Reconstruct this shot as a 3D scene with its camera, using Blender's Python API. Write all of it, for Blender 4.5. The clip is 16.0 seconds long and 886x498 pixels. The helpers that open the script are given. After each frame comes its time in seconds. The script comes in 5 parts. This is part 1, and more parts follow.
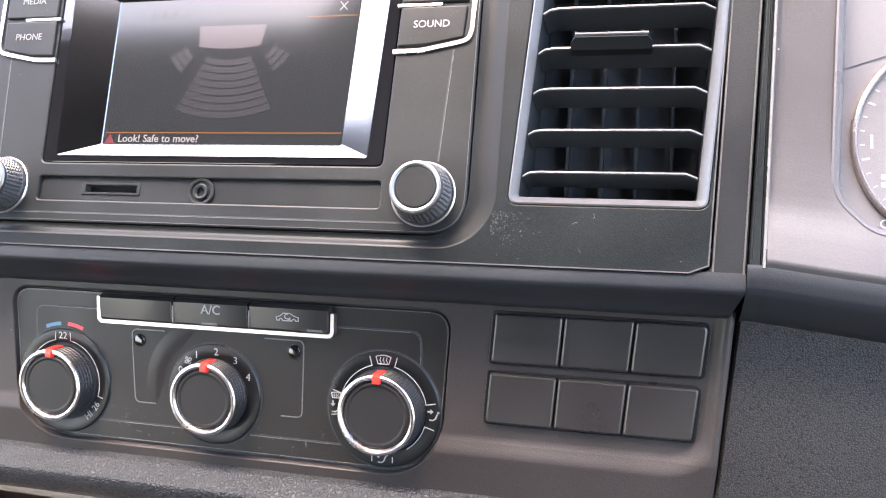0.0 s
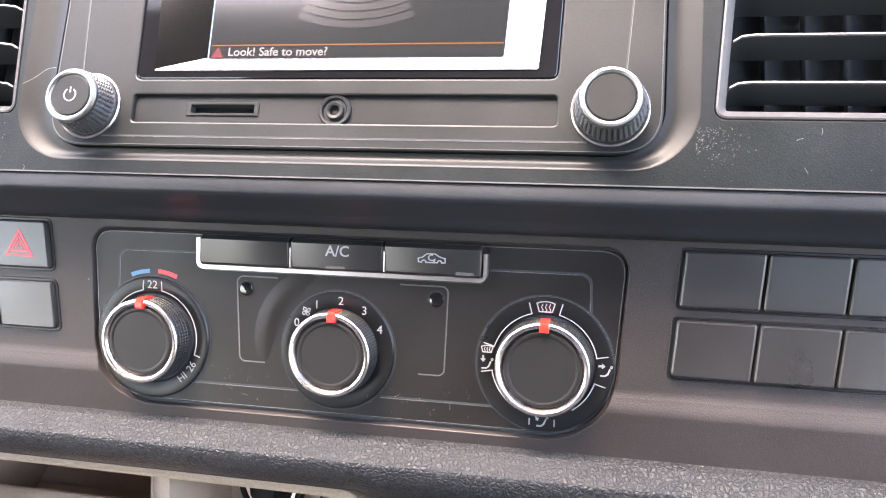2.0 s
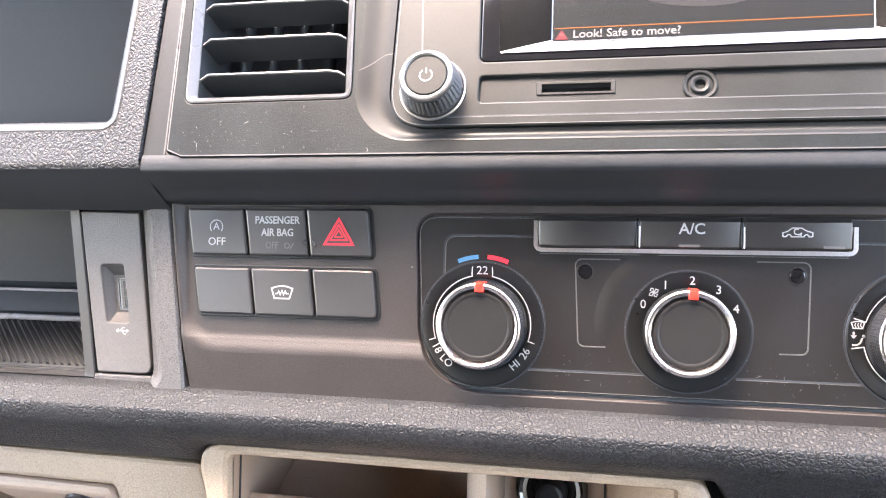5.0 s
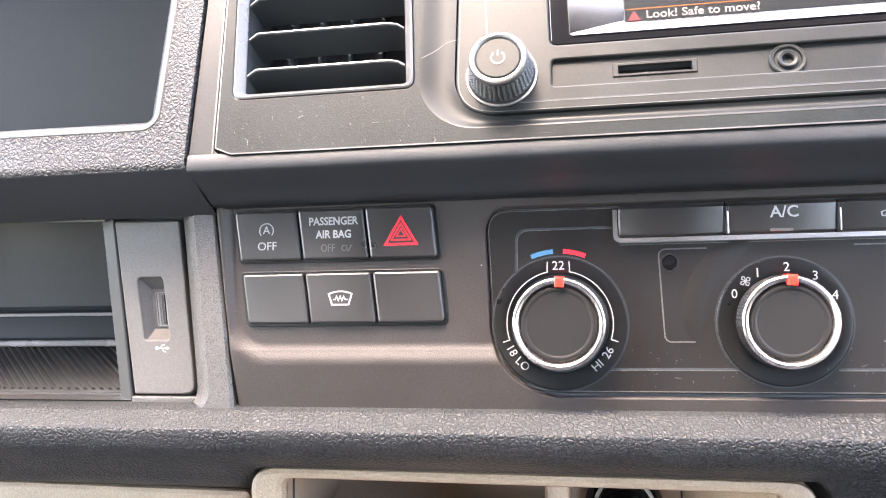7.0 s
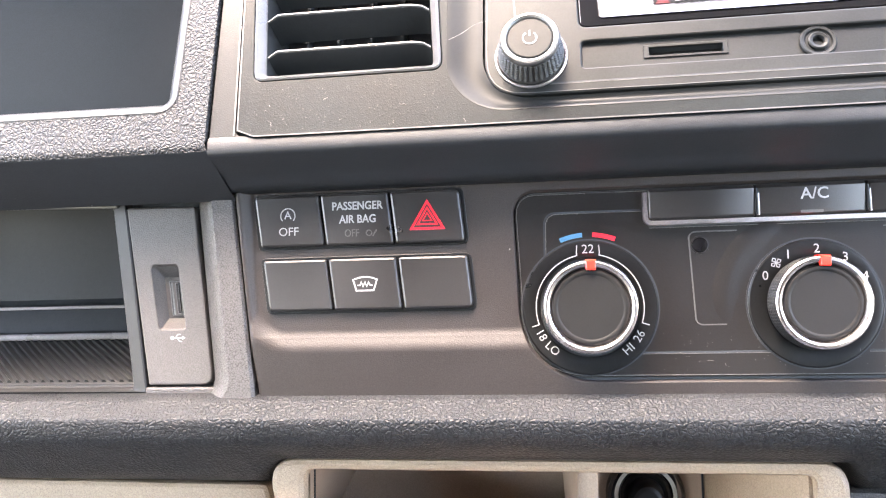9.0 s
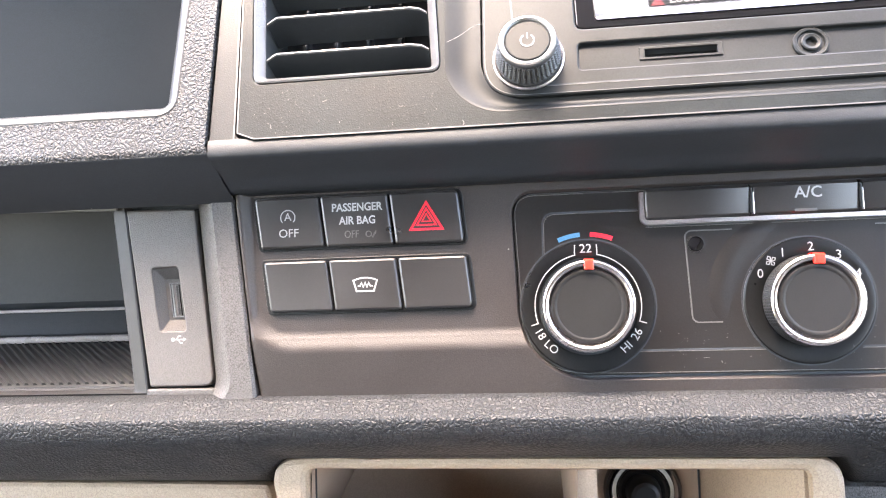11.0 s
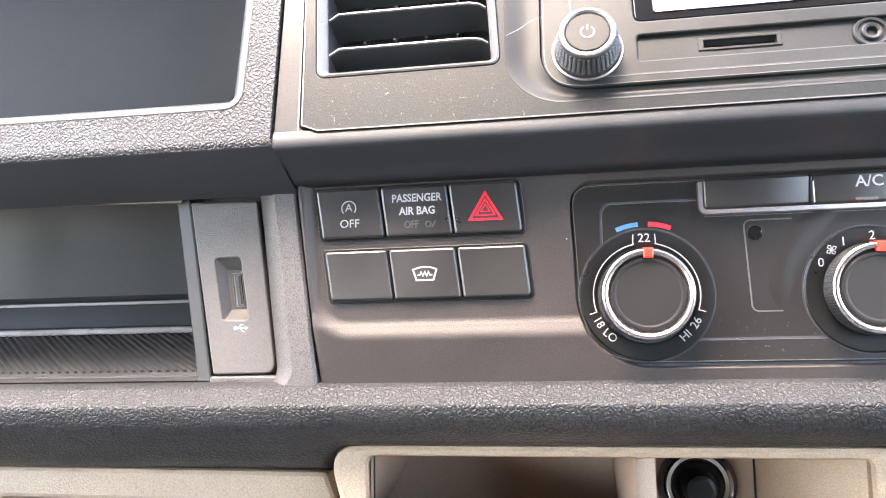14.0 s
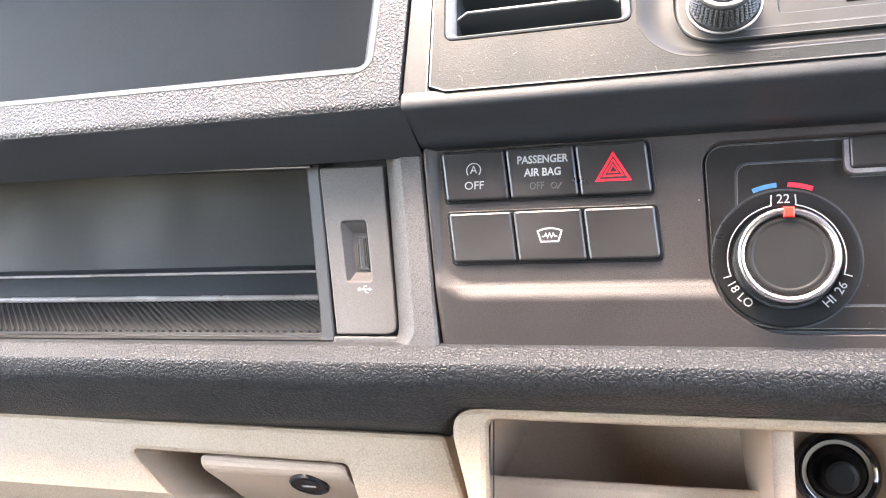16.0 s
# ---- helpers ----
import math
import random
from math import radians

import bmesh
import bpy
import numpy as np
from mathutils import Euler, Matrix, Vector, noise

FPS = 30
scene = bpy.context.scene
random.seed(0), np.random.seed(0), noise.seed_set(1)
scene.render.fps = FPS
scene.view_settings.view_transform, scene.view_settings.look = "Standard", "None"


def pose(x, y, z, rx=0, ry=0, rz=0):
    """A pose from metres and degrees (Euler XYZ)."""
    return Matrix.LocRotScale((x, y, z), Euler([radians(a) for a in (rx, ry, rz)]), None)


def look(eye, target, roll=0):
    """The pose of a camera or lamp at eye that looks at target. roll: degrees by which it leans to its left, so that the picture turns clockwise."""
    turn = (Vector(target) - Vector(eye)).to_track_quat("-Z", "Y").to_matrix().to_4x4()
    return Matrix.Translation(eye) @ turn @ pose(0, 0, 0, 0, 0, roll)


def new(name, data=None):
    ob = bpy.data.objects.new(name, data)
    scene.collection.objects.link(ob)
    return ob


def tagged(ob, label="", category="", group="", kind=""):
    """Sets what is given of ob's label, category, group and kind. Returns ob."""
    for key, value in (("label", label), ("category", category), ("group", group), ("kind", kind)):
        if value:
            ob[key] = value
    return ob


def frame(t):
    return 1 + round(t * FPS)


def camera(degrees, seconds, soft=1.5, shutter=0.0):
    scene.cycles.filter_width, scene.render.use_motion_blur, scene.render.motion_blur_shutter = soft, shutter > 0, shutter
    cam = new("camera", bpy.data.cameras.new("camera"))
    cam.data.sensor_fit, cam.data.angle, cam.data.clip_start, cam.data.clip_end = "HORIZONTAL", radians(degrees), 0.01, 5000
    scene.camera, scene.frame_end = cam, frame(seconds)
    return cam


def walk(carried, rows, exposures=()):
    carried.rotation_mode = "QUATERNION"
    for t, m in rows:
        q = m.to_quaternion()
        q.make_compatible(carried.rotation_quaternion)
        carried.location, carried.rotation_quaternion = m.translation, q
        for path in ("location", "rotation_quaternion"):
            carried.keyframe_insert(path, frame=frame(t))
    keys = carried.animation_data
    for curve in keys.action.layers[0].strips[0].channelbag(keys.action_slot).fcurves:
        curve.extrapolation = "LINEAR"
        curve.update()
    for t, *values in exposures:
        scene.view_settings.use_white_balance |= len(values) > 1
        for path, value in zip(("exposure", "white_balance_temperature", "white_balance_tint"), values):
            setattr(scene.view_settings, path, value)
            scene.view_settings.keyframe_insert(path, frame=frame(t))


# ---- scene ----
cam = camera(59.0, 16.0, soft=1.1)
PATH = [
    (0, (0.184, -0.267, 0.916), (-0.304, 1.467, 0.049), -4.7),
    (0.5, (0.154, -0.256, 0.892), (-0.324, 1.482, 0.026), -4.7),
    (1, (0.13, -0.255, 0.885), (-0.321, 1.484, 0.006), -4.3),
    (1.5, (0.115, -0.258, 0.882), (-0.299, 1.491, 0.005), -3.5),
    (2, (0.1, -0.257, 0.877), (-0.299, 1.502, 0.014), -3.1),
    (2.5, (0.089, -0.262, 0.872), (-0.292, 1.505, 0.018), -2.8),
    (3, (0.081, -0.262, 0.866), (-0.29, 1.514, 0.025), -2.6),
    (3.5, (0.076, -0.261, 0.867), (-0.291, 1.508, 0.008), -2.8),
    (4, (0.056, -0.275, 0.869), (-0.329, 1.499, 0.028), -3.1),
    (4.5, (0.019, -0.286, 0.86), (-0.399, 1.52, 0.107), -3.4),
    (5, (-0.027, -0.292, 0.852), (-0.456, 1.53, 0.145), -3.9),
    (5.2, (-0.037, -0.294, 0.846), (-0.481, 1.536, 0.172), -4.2),
    (7.5, (-0.077, -0.286, 0.829), (-0.412, 1.592, 0.228), -5.0),
    (8, (-0.088, -0.288, 0.826), (-0.398, 1.592, 0.219), -4.8),
    (8.5, (-0.088, -0.288, 0.821), (-0.392, 1.6, 0.235), -4.6),
    (9, (-0.09, -0.289, 0.822), (-0.378, 1.6, 0.234), -4.4),
    (11.5, (-0.093, -0.292, 0.824), (-0.356, 1.599, 0.229), -4.6),
    (12, (-0.09, -0.292, 0.817), (-0.376, 1.607, 0.256), -4.8),
    (12.5, (-0.091, -0.291, 0.818), (-0.38, 1.605, 0.251), -5.0),
    (13, (-0.092, -0.292, 0.819), (-0.384, 1.603, 0.249), -5.0),
    (13.5, (-0.097, -0.295, 0.817), (-0.407, 1.602, 0.263), -5.0),
    (14, (-0.105, -0.301, 0.817), (-0.435, 1.592, 0.264), -5.0),
    (14.5, (-0.106, -0.303, 0.812), (-0.487, 1.582, 0.264), -5.2),
    (15, (-0.114, -0.306, 0.81), (-0.559, 1.566, 0.265), -5.5),
    (15.5, (-0.119, -0.304, 0.805), (-0.648, 1.553, 0.282), -6.0),
    (16, (-0.115, -0.308, 0.794), (-0.694, 1.547, 0.32), -5.8),
]
W = pose(0, 0, 0.75, -22, 0, 0)            # the climate panel leans back by 22 degrees
walk(cam, [(t, look(eye, target, roll)) for t, eye, target, roll in PATH], [(0, 4.17, 7100, 17), (1.0, 4.45, 7200, 17), (2.5, 4.57, 7350, 18), (5, 4.87, 7450, 17), (16, 5.00, 7500, 15)])

# ---- world, light ----
world = bpy.data.worlds.new("sky")
scene.world = world
world.use_nodes = True
wn = world.node_tree
sky = wn.nodes.new("ShaderNodeTexSky")
sky.sky_type, sky.sun_disc = "NISHITA", False
sky.sun_elevation, sky.sun_rotation = radians(78), radians(-110)
sky.air_density, sky.dust_density, sky.ozone_density = 1.2, 3.0, 0.6
wn.links.new(sky.outputs[0], wn.nodes["Background"].inputs[0])
wn.nodes["Background"].inputs[1].default_value = 0.148
sun = new("sun", bpy.data.lights.new("sun", "SUN"))
sun.data.energy, sun.data.angle, sun.data.color = 0.40, radians(17), (1.0, 0.96, 0.91)
sun.matrix_world = look((-0.36, 0.06, 2.45), (0.0, 0.0, 0.75))


# ---- materials ----
def nodes_of(name):
    m = bpy.data.materials.new(name)
    m.use_nodes = True
    return m, m.node_tree, m.node_tree.nodes["Principled BSDF"]


def rgb(c):
    return (c[0], c[1], c[2], 1.0)


def surface(name, color, rough=0.5, metal=0.0, vary=0.15, grain=0.0, grain_size=0.0008, leather=0.0, cell=0.0026,
            dust=0.0, rough_vary=0.1, spec=0.5, coat=0.0, crease=0.75, sparkle=0.12):
    """A plastic or metal skin: blotchy tint, fine grain or leather cells as relief, painted crease shade, and a little
    dust.
    """
    m, t, p = nodes_of(name)
    lk = t.links.new
    tc = t.nodes.new("ShaderNodeTexCoord")
    big = t.nodes.new("ShaderNodeTexNoise")
    big.inputs["Scale"].default_value, big.inputs["Detail"].default_value = 22.0, 5.0
    lk(tc.outputs["Object"], big.inputs["Vector"])
    fine = t.nodes.new("ShaderNodeTexNoise")
    fine.inputs["Scale"].default_value, fine.inputs["Detail"].default_value = (0.7 / grain_size if grain else 420.0), 3.0
    lk(tc.outputs["Object"], fine.inputs["Vector"])
    mix = t.nodes.new("ShaderNodeMath")
    mix.operation = "MULTIPLY_ADD"
    lk(fine.outputs[0], mix.inputs[0])
    mix.inputs[1].default_value = 0.5
    lk(big.outputs[0], mix.inputs[2])
    ramp = t.nodes.new("ShaderNodeMapRange")
    ramp.interpolation_type = "SMOOTHSTEP"
    ramp.inputs["From Min"].default_value, ramp.inputs["From Max"].default_value = 0.3, 1.2
    ramp.inputs["To Min"].default_value, ramp.inputs["To Max"].default_value = 1 - vary, 1 + vary
    lk(mix.outputs[0], ramp.inputs[0])
    speck = t.nodes.new("ShaderNodeTexNoise")
    speck.inputs["Scale"].default_value, speck.inputs["Detail"].default_value = 2300.0, 1.0
    lk(tc.outputs["Object"], speck.inputs["Vector"])
    spread = t.nodes.new("ShaderNodeMapRange")
    spread.inputs["From Min"].default_value, spread.inputs["From Max"].default_value = 0.32, 0.68
    spread.inputs["To Min"].default_value, spread.inputs["To Max"].default_value = 1 - sparkle, 1 + sparkle
    lk(speck.outputs[0], spread.inputs[0])
    both = t.nodes.new("ShaderNodeMath")
    both.operation = "MULTIPLY"
    lk(ramp.outputs[0], both.inputs[0])
    lk(spread.outputs[0], both.inputs[1])
    tint = t.nodes.new("ShaderNodeMix")
    tint.data_type, tint.blend_type = "RGBA", "MULTIPLY"
    tint.inputs[0].default_value = 1.0
    tint.inputs[6].default_value = rgb(color)
    lk(both.outputs[0], tint.inputs[7])
    out = tint.outputs[2]
    if dust:
        v = t.nodes.new("ShaderNodeTexVoronoi")
        v.inputs["Scale"].default_value = 130.0
        lk(tc.outputs["Object"], v.inputs["Vector"])
        size = t.nodes.new("ShaderNodeSeparateColor")
        lk(v.outputs["Color"], size.inputs[0])
        cut = t.nodes.new("ShaderNodeMapRange")
        cut.inputs["From Min"].default_value, cut.inputs["From Max"].default_value = 0.86, 1.0
        cut.inputs["To Min"].default_value, cut.inputs["To Max"].default_value = 0.0, 0.055
        lk(size.outputs[0], cut.inputs[0])
        less = t.nodes.new("ShaderNodeMath")
        less.operation = "LESS_THAN"
        lk(v.outputs["Distance"], less.inputs[0])
        lk(cut.outputs[0], less.inputs[1])
        amt = t.nodes.new("ShaderNodeMath")
        amt.operation = "MULTIPLY"
        lk(less.outputs[0], amt.inputs[0])
        amt.inputs[1].default_value = dust
        dm = t.nodes.new("ShaderNodeMix")
        dm.data_type = "RGBA"
        lk(amt.outputs[0], dm.inputs[0])
        lk(out, dm.inputs[6])
        dm.inputs[7].default_value = (0.5, 0.48, 0.45, 1)
        out = dm.outputs[2]
    base_out = out
    rr = t.nodes.new("ShaderNodeMapRange")
    rr.interpolation_type = "SMOOTHSTEP"
    rr.inputs["From Min"].default_value, rr.inputs["From Max"].default_value = 0.2, 0.8
    rr.inputs["To Min"].default_value, rr.inputs["To Max"].default_value = max(0.02, rough - rough_vary), min(1, rough + rough_vary)
    lk(big.outputs[0], rr.inputs[0])
    lk(rr.outputs[0], p.inputs["Roughness"])
    p.inputs["Metallic"].default_value = metal
    p.inputs["Specular IOR Level"].default_value = spec
    p.inputs["Coat Weight"].default_value = coat
    if grain or leather:
        bump = t.nodes.new("ShaderNodeBump")
        if leather:
            def cells(size, wave, soft):
                warp = t.nodes.new("ShaderNodeTexNoise")
                warp.inputs["Scale"].default_value, warp.inputs["Detail"].default_value = 1.1 / size, 2.0
                lk(tc.outputs["Object"], warp.inputs["Vector"])
                add = t.nodes.new("ShaderNodeMix")
                add.data_type, add.blend_type = "RGBA", "LINEAR_LIGHT"
                add.inputs[0].default_value = size * wave
                lk(tc.outputs["Object"], add.inputs[6])
                lk(warp.outputs["Color"], add.inputs[7])
                v = t.nodes.new("ShaderNodeTexVoronoi")
                v.feature = "DISTANCE_TO_EDGE"
                v.inputs["Scale"].default_value = 1 / size
                lk(add.outputs[2], v.inputs["Vector"])
                h = t.nodes.new("ShaderNodeMapRange")
                h.interpolation_type = "SMOOTHSTEP"
                h.inputs["From Min"].default_value, h.inputs["From Max"].default_value = -0.03, soft
                lk(v.outputs["Distance"], h.inputs[0])
                return h.outputs[0], v.outputs["Distance"]
            wrinkle = t.nodes.new("ShaderNodeTexNoise")
            wrinkle.inputs["Scale"].default_value, wrinkle.inputs["Detail"].default_value = 3.5 / cell, 2.0
            lk(tc.outputs["Object"], wrinkle.inputs["Vector"])
            total, edge = cells(cell, 0.5, 0.36)
            for extra, weight in ((cells(cell * 0.45, 0.3, 0.45)[0], 0.20), (wrinkle.outputs[0], 0.12)):
                su = t.nodes.new("ShaderNodeMath")
                su.operation = "MULTIPLY_ADD"
                lk(extra, su.inputs[0])
                su.inputs[1].default_value = weight
                lk(total, su.inputs[2])
                total = su.outputs[0]
            lk(total, bump.inputs["Height"])
            # shade down in the creases, put into colour and gloss because bump casts none
            crease_shade = t.nodes.new("ShaderNodeMapRange")
            crease_shade.interpolation_type = "SMOOTHSTEP"
            crease_shade.inputs["From Min"].default_value, crease_shade.inputs["From Max"].default_value = 0.0, 0.10
            crease_shade.inputs["To Min"].default_value = crease
            lk(edge, crease_shade.inputs[0])
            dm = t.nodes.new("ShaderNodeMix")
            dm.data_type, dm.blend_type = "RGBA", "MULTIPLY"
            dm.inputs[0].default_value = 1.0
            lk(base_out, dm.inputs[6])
            lk(crease_shade.outputs[0], dm.inputs[7])
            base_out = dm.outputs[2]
            gloss = t.nodes.new("ShaderNodeMath")
            gloss.operation = "MULTIPLY"
            gloss.inputs[1].default_value = spec
            lk(crease_shade.outputs[0], gloss.inputs[0])
            lk(gloss.outputs[0], p.inputs["Specular IOR Level"])
            bump.inputs["Strength"].default_value, bump.inputs["Distance"].default_value = 1.0, leather
        else:
            g = t.nodes.new("ShaderNodeTexNoise")
            g.inputs["Scale"].default_value, g.inputs["Detail"].default_value = 1 / grain_size, 2.0
            lk(tc.outputs["Object"], g.inputs["Vector"])
            lk(g.outputs[0], bump.inputs["Height"])
            bump.inputs["Strength"].default_value, bump.inputs["Distance"].default_value = 1.0, grain
        lk(bump.outputs[0], p.inputs["Normal"])
    lk(base_out, p.inputs["Base Color"])
    return m


def glow(name, color, strength, rough=0.15):
    m, t, p = nodes_of(name)
    p.inputs["Base Color"].default_value = (0.01, 0.01, 0.01, 1)
    p.inputs["Roughness"].default_value = rough
    p.inputs["Emission Color"].default_value = rgb(color)
    p.inputs["Emission Strength"].default_value = strength
    return m


FASCIA = surface("fascia_plastic", (0.0255, 0.0212, 0.0206), 0.48, grain=0.00010, grain_size=0.0005, dust=0.3, spec=0.30, sparkle=0.25)
PANEL = surface("panel_plastic", (0.0112, 0.0098, 0.0097), 0.40, grain=0.00004, grain_size=0.0005, dust=0.5, spec=0.28)
TRIM = surface("trim_plastic", (0.0085, 0.0107, 0.0114), 0.42, leather=0.00003, cell=0.0010, dust=0.5, vary=0.4, spec=0.12, crease=0.85, sparkle=0.2)
LIPMAT = surface("lip_plastic", (0.0185, 0.0205, 0.0235), 0.42, leather=0.00002, cell=0.0010, dust=0.3, vary=0.15, spec=0.26, crease=0.93)
FACE = surface("radio_face_plastic", (0.0125, 0.0137, 0.0141), 0.40, grain=0.00002, grain_size=0.0005, dust=0.6, spec=0.20, vary=0.25)
BUTTON = surface("button_plastic", (0.0180, 0.0164, 0.0164), 0.33, grain=0.00003, grain_size=0.0004, dust=0.4, spec=0.6)
DIAL = surface("dial_plastic", (0.0080, 0.0083, 0.0090), 0.32, dust=0.3, spec=0.28)
CAP = surface("knob_cap_plastic", (0.0085, 0.0080, 0.0080), 0.45, dust=0.8, spec=0.27)
SMOOTHTRIM = surface("smooth_trim_plastic", (0.0095, 0.0104, 0.0108), 0.42, grain=0.00003, dust=0.6, spec=0.18, vary=0.3)
GRIP = surface("ribbed_grip_plastic", (0.017, 0.017, 0.018), 0.38, vary=0.1, spec=0.35)
KNOBCAP = surface("radio_knob_cap_plastic", (0.0125, 0.0132, 0.0132), 0.34, dust=0.9, spec=0.2)
KNOB = surface("knob_rubber", (0.033, 0.033, 0.034), 0.42, dust=0.3)
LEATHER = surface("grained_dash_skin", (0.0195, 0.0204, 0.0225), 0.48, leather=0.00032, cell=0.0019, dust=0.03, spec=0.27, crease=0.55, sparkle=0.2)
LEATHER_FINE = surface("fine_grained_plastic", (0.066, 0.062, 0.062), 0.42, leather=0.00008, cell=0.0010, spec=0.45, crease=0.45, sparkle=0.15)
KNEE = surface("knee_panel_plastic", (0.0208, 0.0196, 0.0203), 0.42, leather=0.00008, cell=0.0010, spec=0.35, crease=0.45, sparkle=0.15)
BEIGE = surface("beige_grained_plastic", (0.333, 0.244, 0.172), 0.5, leather=0.00008, cell=0.0015, vary=0.06, crease=0.8)
BEIGE_SMOOTH = surface("beige_smooth_plastic", (0.335, 0.247, 0.186), 0.5, grain=0.00003, vary=0.06)
GLOSS = surface("gloss_black", (0.006, 0.006, 0.007), 0.06, rough_vary=0.03, dust=0.5, coat=0.5)
VOID = surface("dark_cavity", (0.027, 0.031, 0.036), 0.6, spec=0.3)
BOXIN = surface("box_lining", (0.0110, 0.0145, 0.0185), 0.5, vary=0.1, spec=0.12)
TRAYIN = surface("tray_lining", (0.021, 0.0235, 0.027), 0.5, spec=0.2)
RIBMAT = surface("ribbed_rubber", (0.017, 0.0175, 0.0185), 0.42, spec=0.4)
RIM = surface("polished_rim", (0.60, 0.54, 0.53), 0.24, metal=1.0, vary=0.08, rough_vary=0.06)
SILVER = surface("satin_silver", (0.64, 0.58, 0.57), 0.30, metal=1.0, vary=0.05)
KNOBRIM = surface("dark_satin_chrome", (0.21, 0.212, 0.212), 0.36, metal=1.0, vary=0.05)
CHROME = surface("chrome", (0.75, 0.73, 0.72), 0.12, metal=1.0, vary=0.04, rough_vary=0.04)
BEZEL = surface("screen_bezel", (0.19, 0.19, 0.19), 0.10, metal=1.0, vary=0.03, rough_vary=0.03)
WHITE = surface("white_print", (0.30, 0.30, 0.30), 0.5, vary=0.08)
GREYPRINT = surface("grey_print", (0.24, 0.24, 0.245), 0.5, vary=0.08)
DIMPRINT = surface("dim_print", (0.16, 0.16, 0.165), 0.5)
FAINT = surface("faint_print", (0.085, 0.083, 0.080), 0.35)
RED = surface("red_print", (0.66, 0.018, 0.035), 0.4, vary=0.05)
POINTER = surface("red_pointer", (0.85, 0.03, 0.02), 0.3, vary=0.05)
BLUE = surface("blue_print", (0.042, 0.145, 0.26), 0.4, vary=0.05)
LINT = surface("lint", (0.17, 0.165, 0.16), 0.8)
CABDARK = surface("seat_cloth", (0.17, 0.165, 0.16), 0.9, vary=0.2, grain=0.0003)
# paler than the trim: lit lips and edges painted into the colour
VENTLIP = surface("lit_lip_tone", (0.058, 0.057, 0.058), 0.34, vary=0.15)
USBGREY = surface("grey_plastic", (0.069, 0.063, 0.061), 0.46, grain=0.00018, grain_size=0.0005, dust=0.2, spec=0.45, sparkle=0.22)
# pale tone that paints the highlight along seams and edges
EDGE = surface("edge_highlight", (0.075, 0.074, 0.072), 0.3)
TRAYEDGE = surface("tray_edge_highlight", (0.24, 0.22, 0.22), 0.25)
CABGREY = surface("cab_trim", (0.30, 0.29, 0.28), 0.7, vary=0.1, grain=0.0002)
CABFLOOR = surface("cab_mat", (0.10, 0.103, 0.11), 0.8, vary=0.2, grain=0.0004)
MOUTHMAT = surface("smooth_dash_skin", (0.030, 0.031, 0.033), 0.40, grain=0.00003, spec=0.4)
BORDERMAT = surface("border_plastic", (0.0095, 0.0106, 0.0114), 0.44, leather=0.00002, cell=0.0010, dust=0.3, spec=0.2, crease=0.93)
FRAMEGREY = surface("tray_frame_plastic", (0.022, 0.0215, 0.022), 0.38, spec=0.2, grain=0.00004, grain_size=0.0004)
HEADLINER = surface("headliner_cloth", (0.32, 0.32, 0.32), 0.9, vary=0.08, grain=0.0003)
SCREEN = glow("screen_glass", (0.050, 0.066, 0.085), 0.020, 0.11)
ORANGE = glow("screen_orange", (0.9, 0.30, 0.05), 0.03)
SCREENWHITE = glow("screen_white", (0.8, 0.75, 0.8), 0.05)
SCREENPINK = glow("screen_car", (0.75, 0.62, 0.70), 0.020)
SCREENFAN = glow("screen_fan", (0.23, 0.222, 0.27), 0.015)
SCREENRED = glow("screen_red", (0.8, 0.12, 0.16), 0.03)


# ---- building helpers ----
def link_mesh(name, bm, mat, smooth=True):
    bmesh.ops.remove_doubles(bm, verts=bm.verts, dist=1e-6)
    bmesh.ops.recalc_face_normals(bm, faces=bm.faces)
    me = bpy.data.meshes.new(name)
    bm.to_mesh(me)
    bm.free()
    me.materials.append(mat)
    if smooth:
        me.polygons.foreach_set("use_smooth", [True] * len(me.polygons))
        me.set_sharp_from_angle(angle=radians(28))
        for p in me.polygons:
            if p.loop_total > 4 or abs(p.normal.y) > 0.99995:
                p.use_smooth = False
    return new(name, me)


def part(name, bm, mat, parent, label="", smooth=True):
    ob = link_mesh(name, bm, mat, smooth)
    ob.parent = parent
    if label:
        ob["label"] = label
    return ob


def thing(name, label, category, m=None, kind="", group=""):
    """An Empty that holds the parts of a thing; local x along the dash, -y out of its face, z up in its face."""
    ob = new(name)
    ob.empty_display_size = 0.01
    ob.matrix_world = W @ (m if m is not None else Matrix())
    return tagged(ob, label, category, group, kind)


def solid(name, bm, mat, label, category, kind="structure", m=None):
    ob = link_mesh(name, bm, mat)
    ob.matrix_world = W @ (m if m is not None else Matrix())
    return tagged(ob, label, category, "", kind)


def rrect(x0, x1, z0, z1, r, n=6):
    """A rounded rectangle, counter-clockwise. r: one radius, or four (lower left, lower right, upper right, upper left)."""
    rs = r if isinstance(r, (tuple, list)) else (r,) * 4
    pts = []
    for (cx, cz, a0), rr in zip(((x0, z0, 180), (x1, z0, 270), (x1, z1, 0), (x0, z1, 90)), rs):
        ox, oz = cx + (rr if cx == x0 else -rr), cz + (rr if cz == z0 else -rr)
        for i in range(n + 1):
            a = radians(a0 + 90 * i / n)
            pts.append((ox + rr * math.cos(a), oz + rr * math.sin(a)))
    return pts


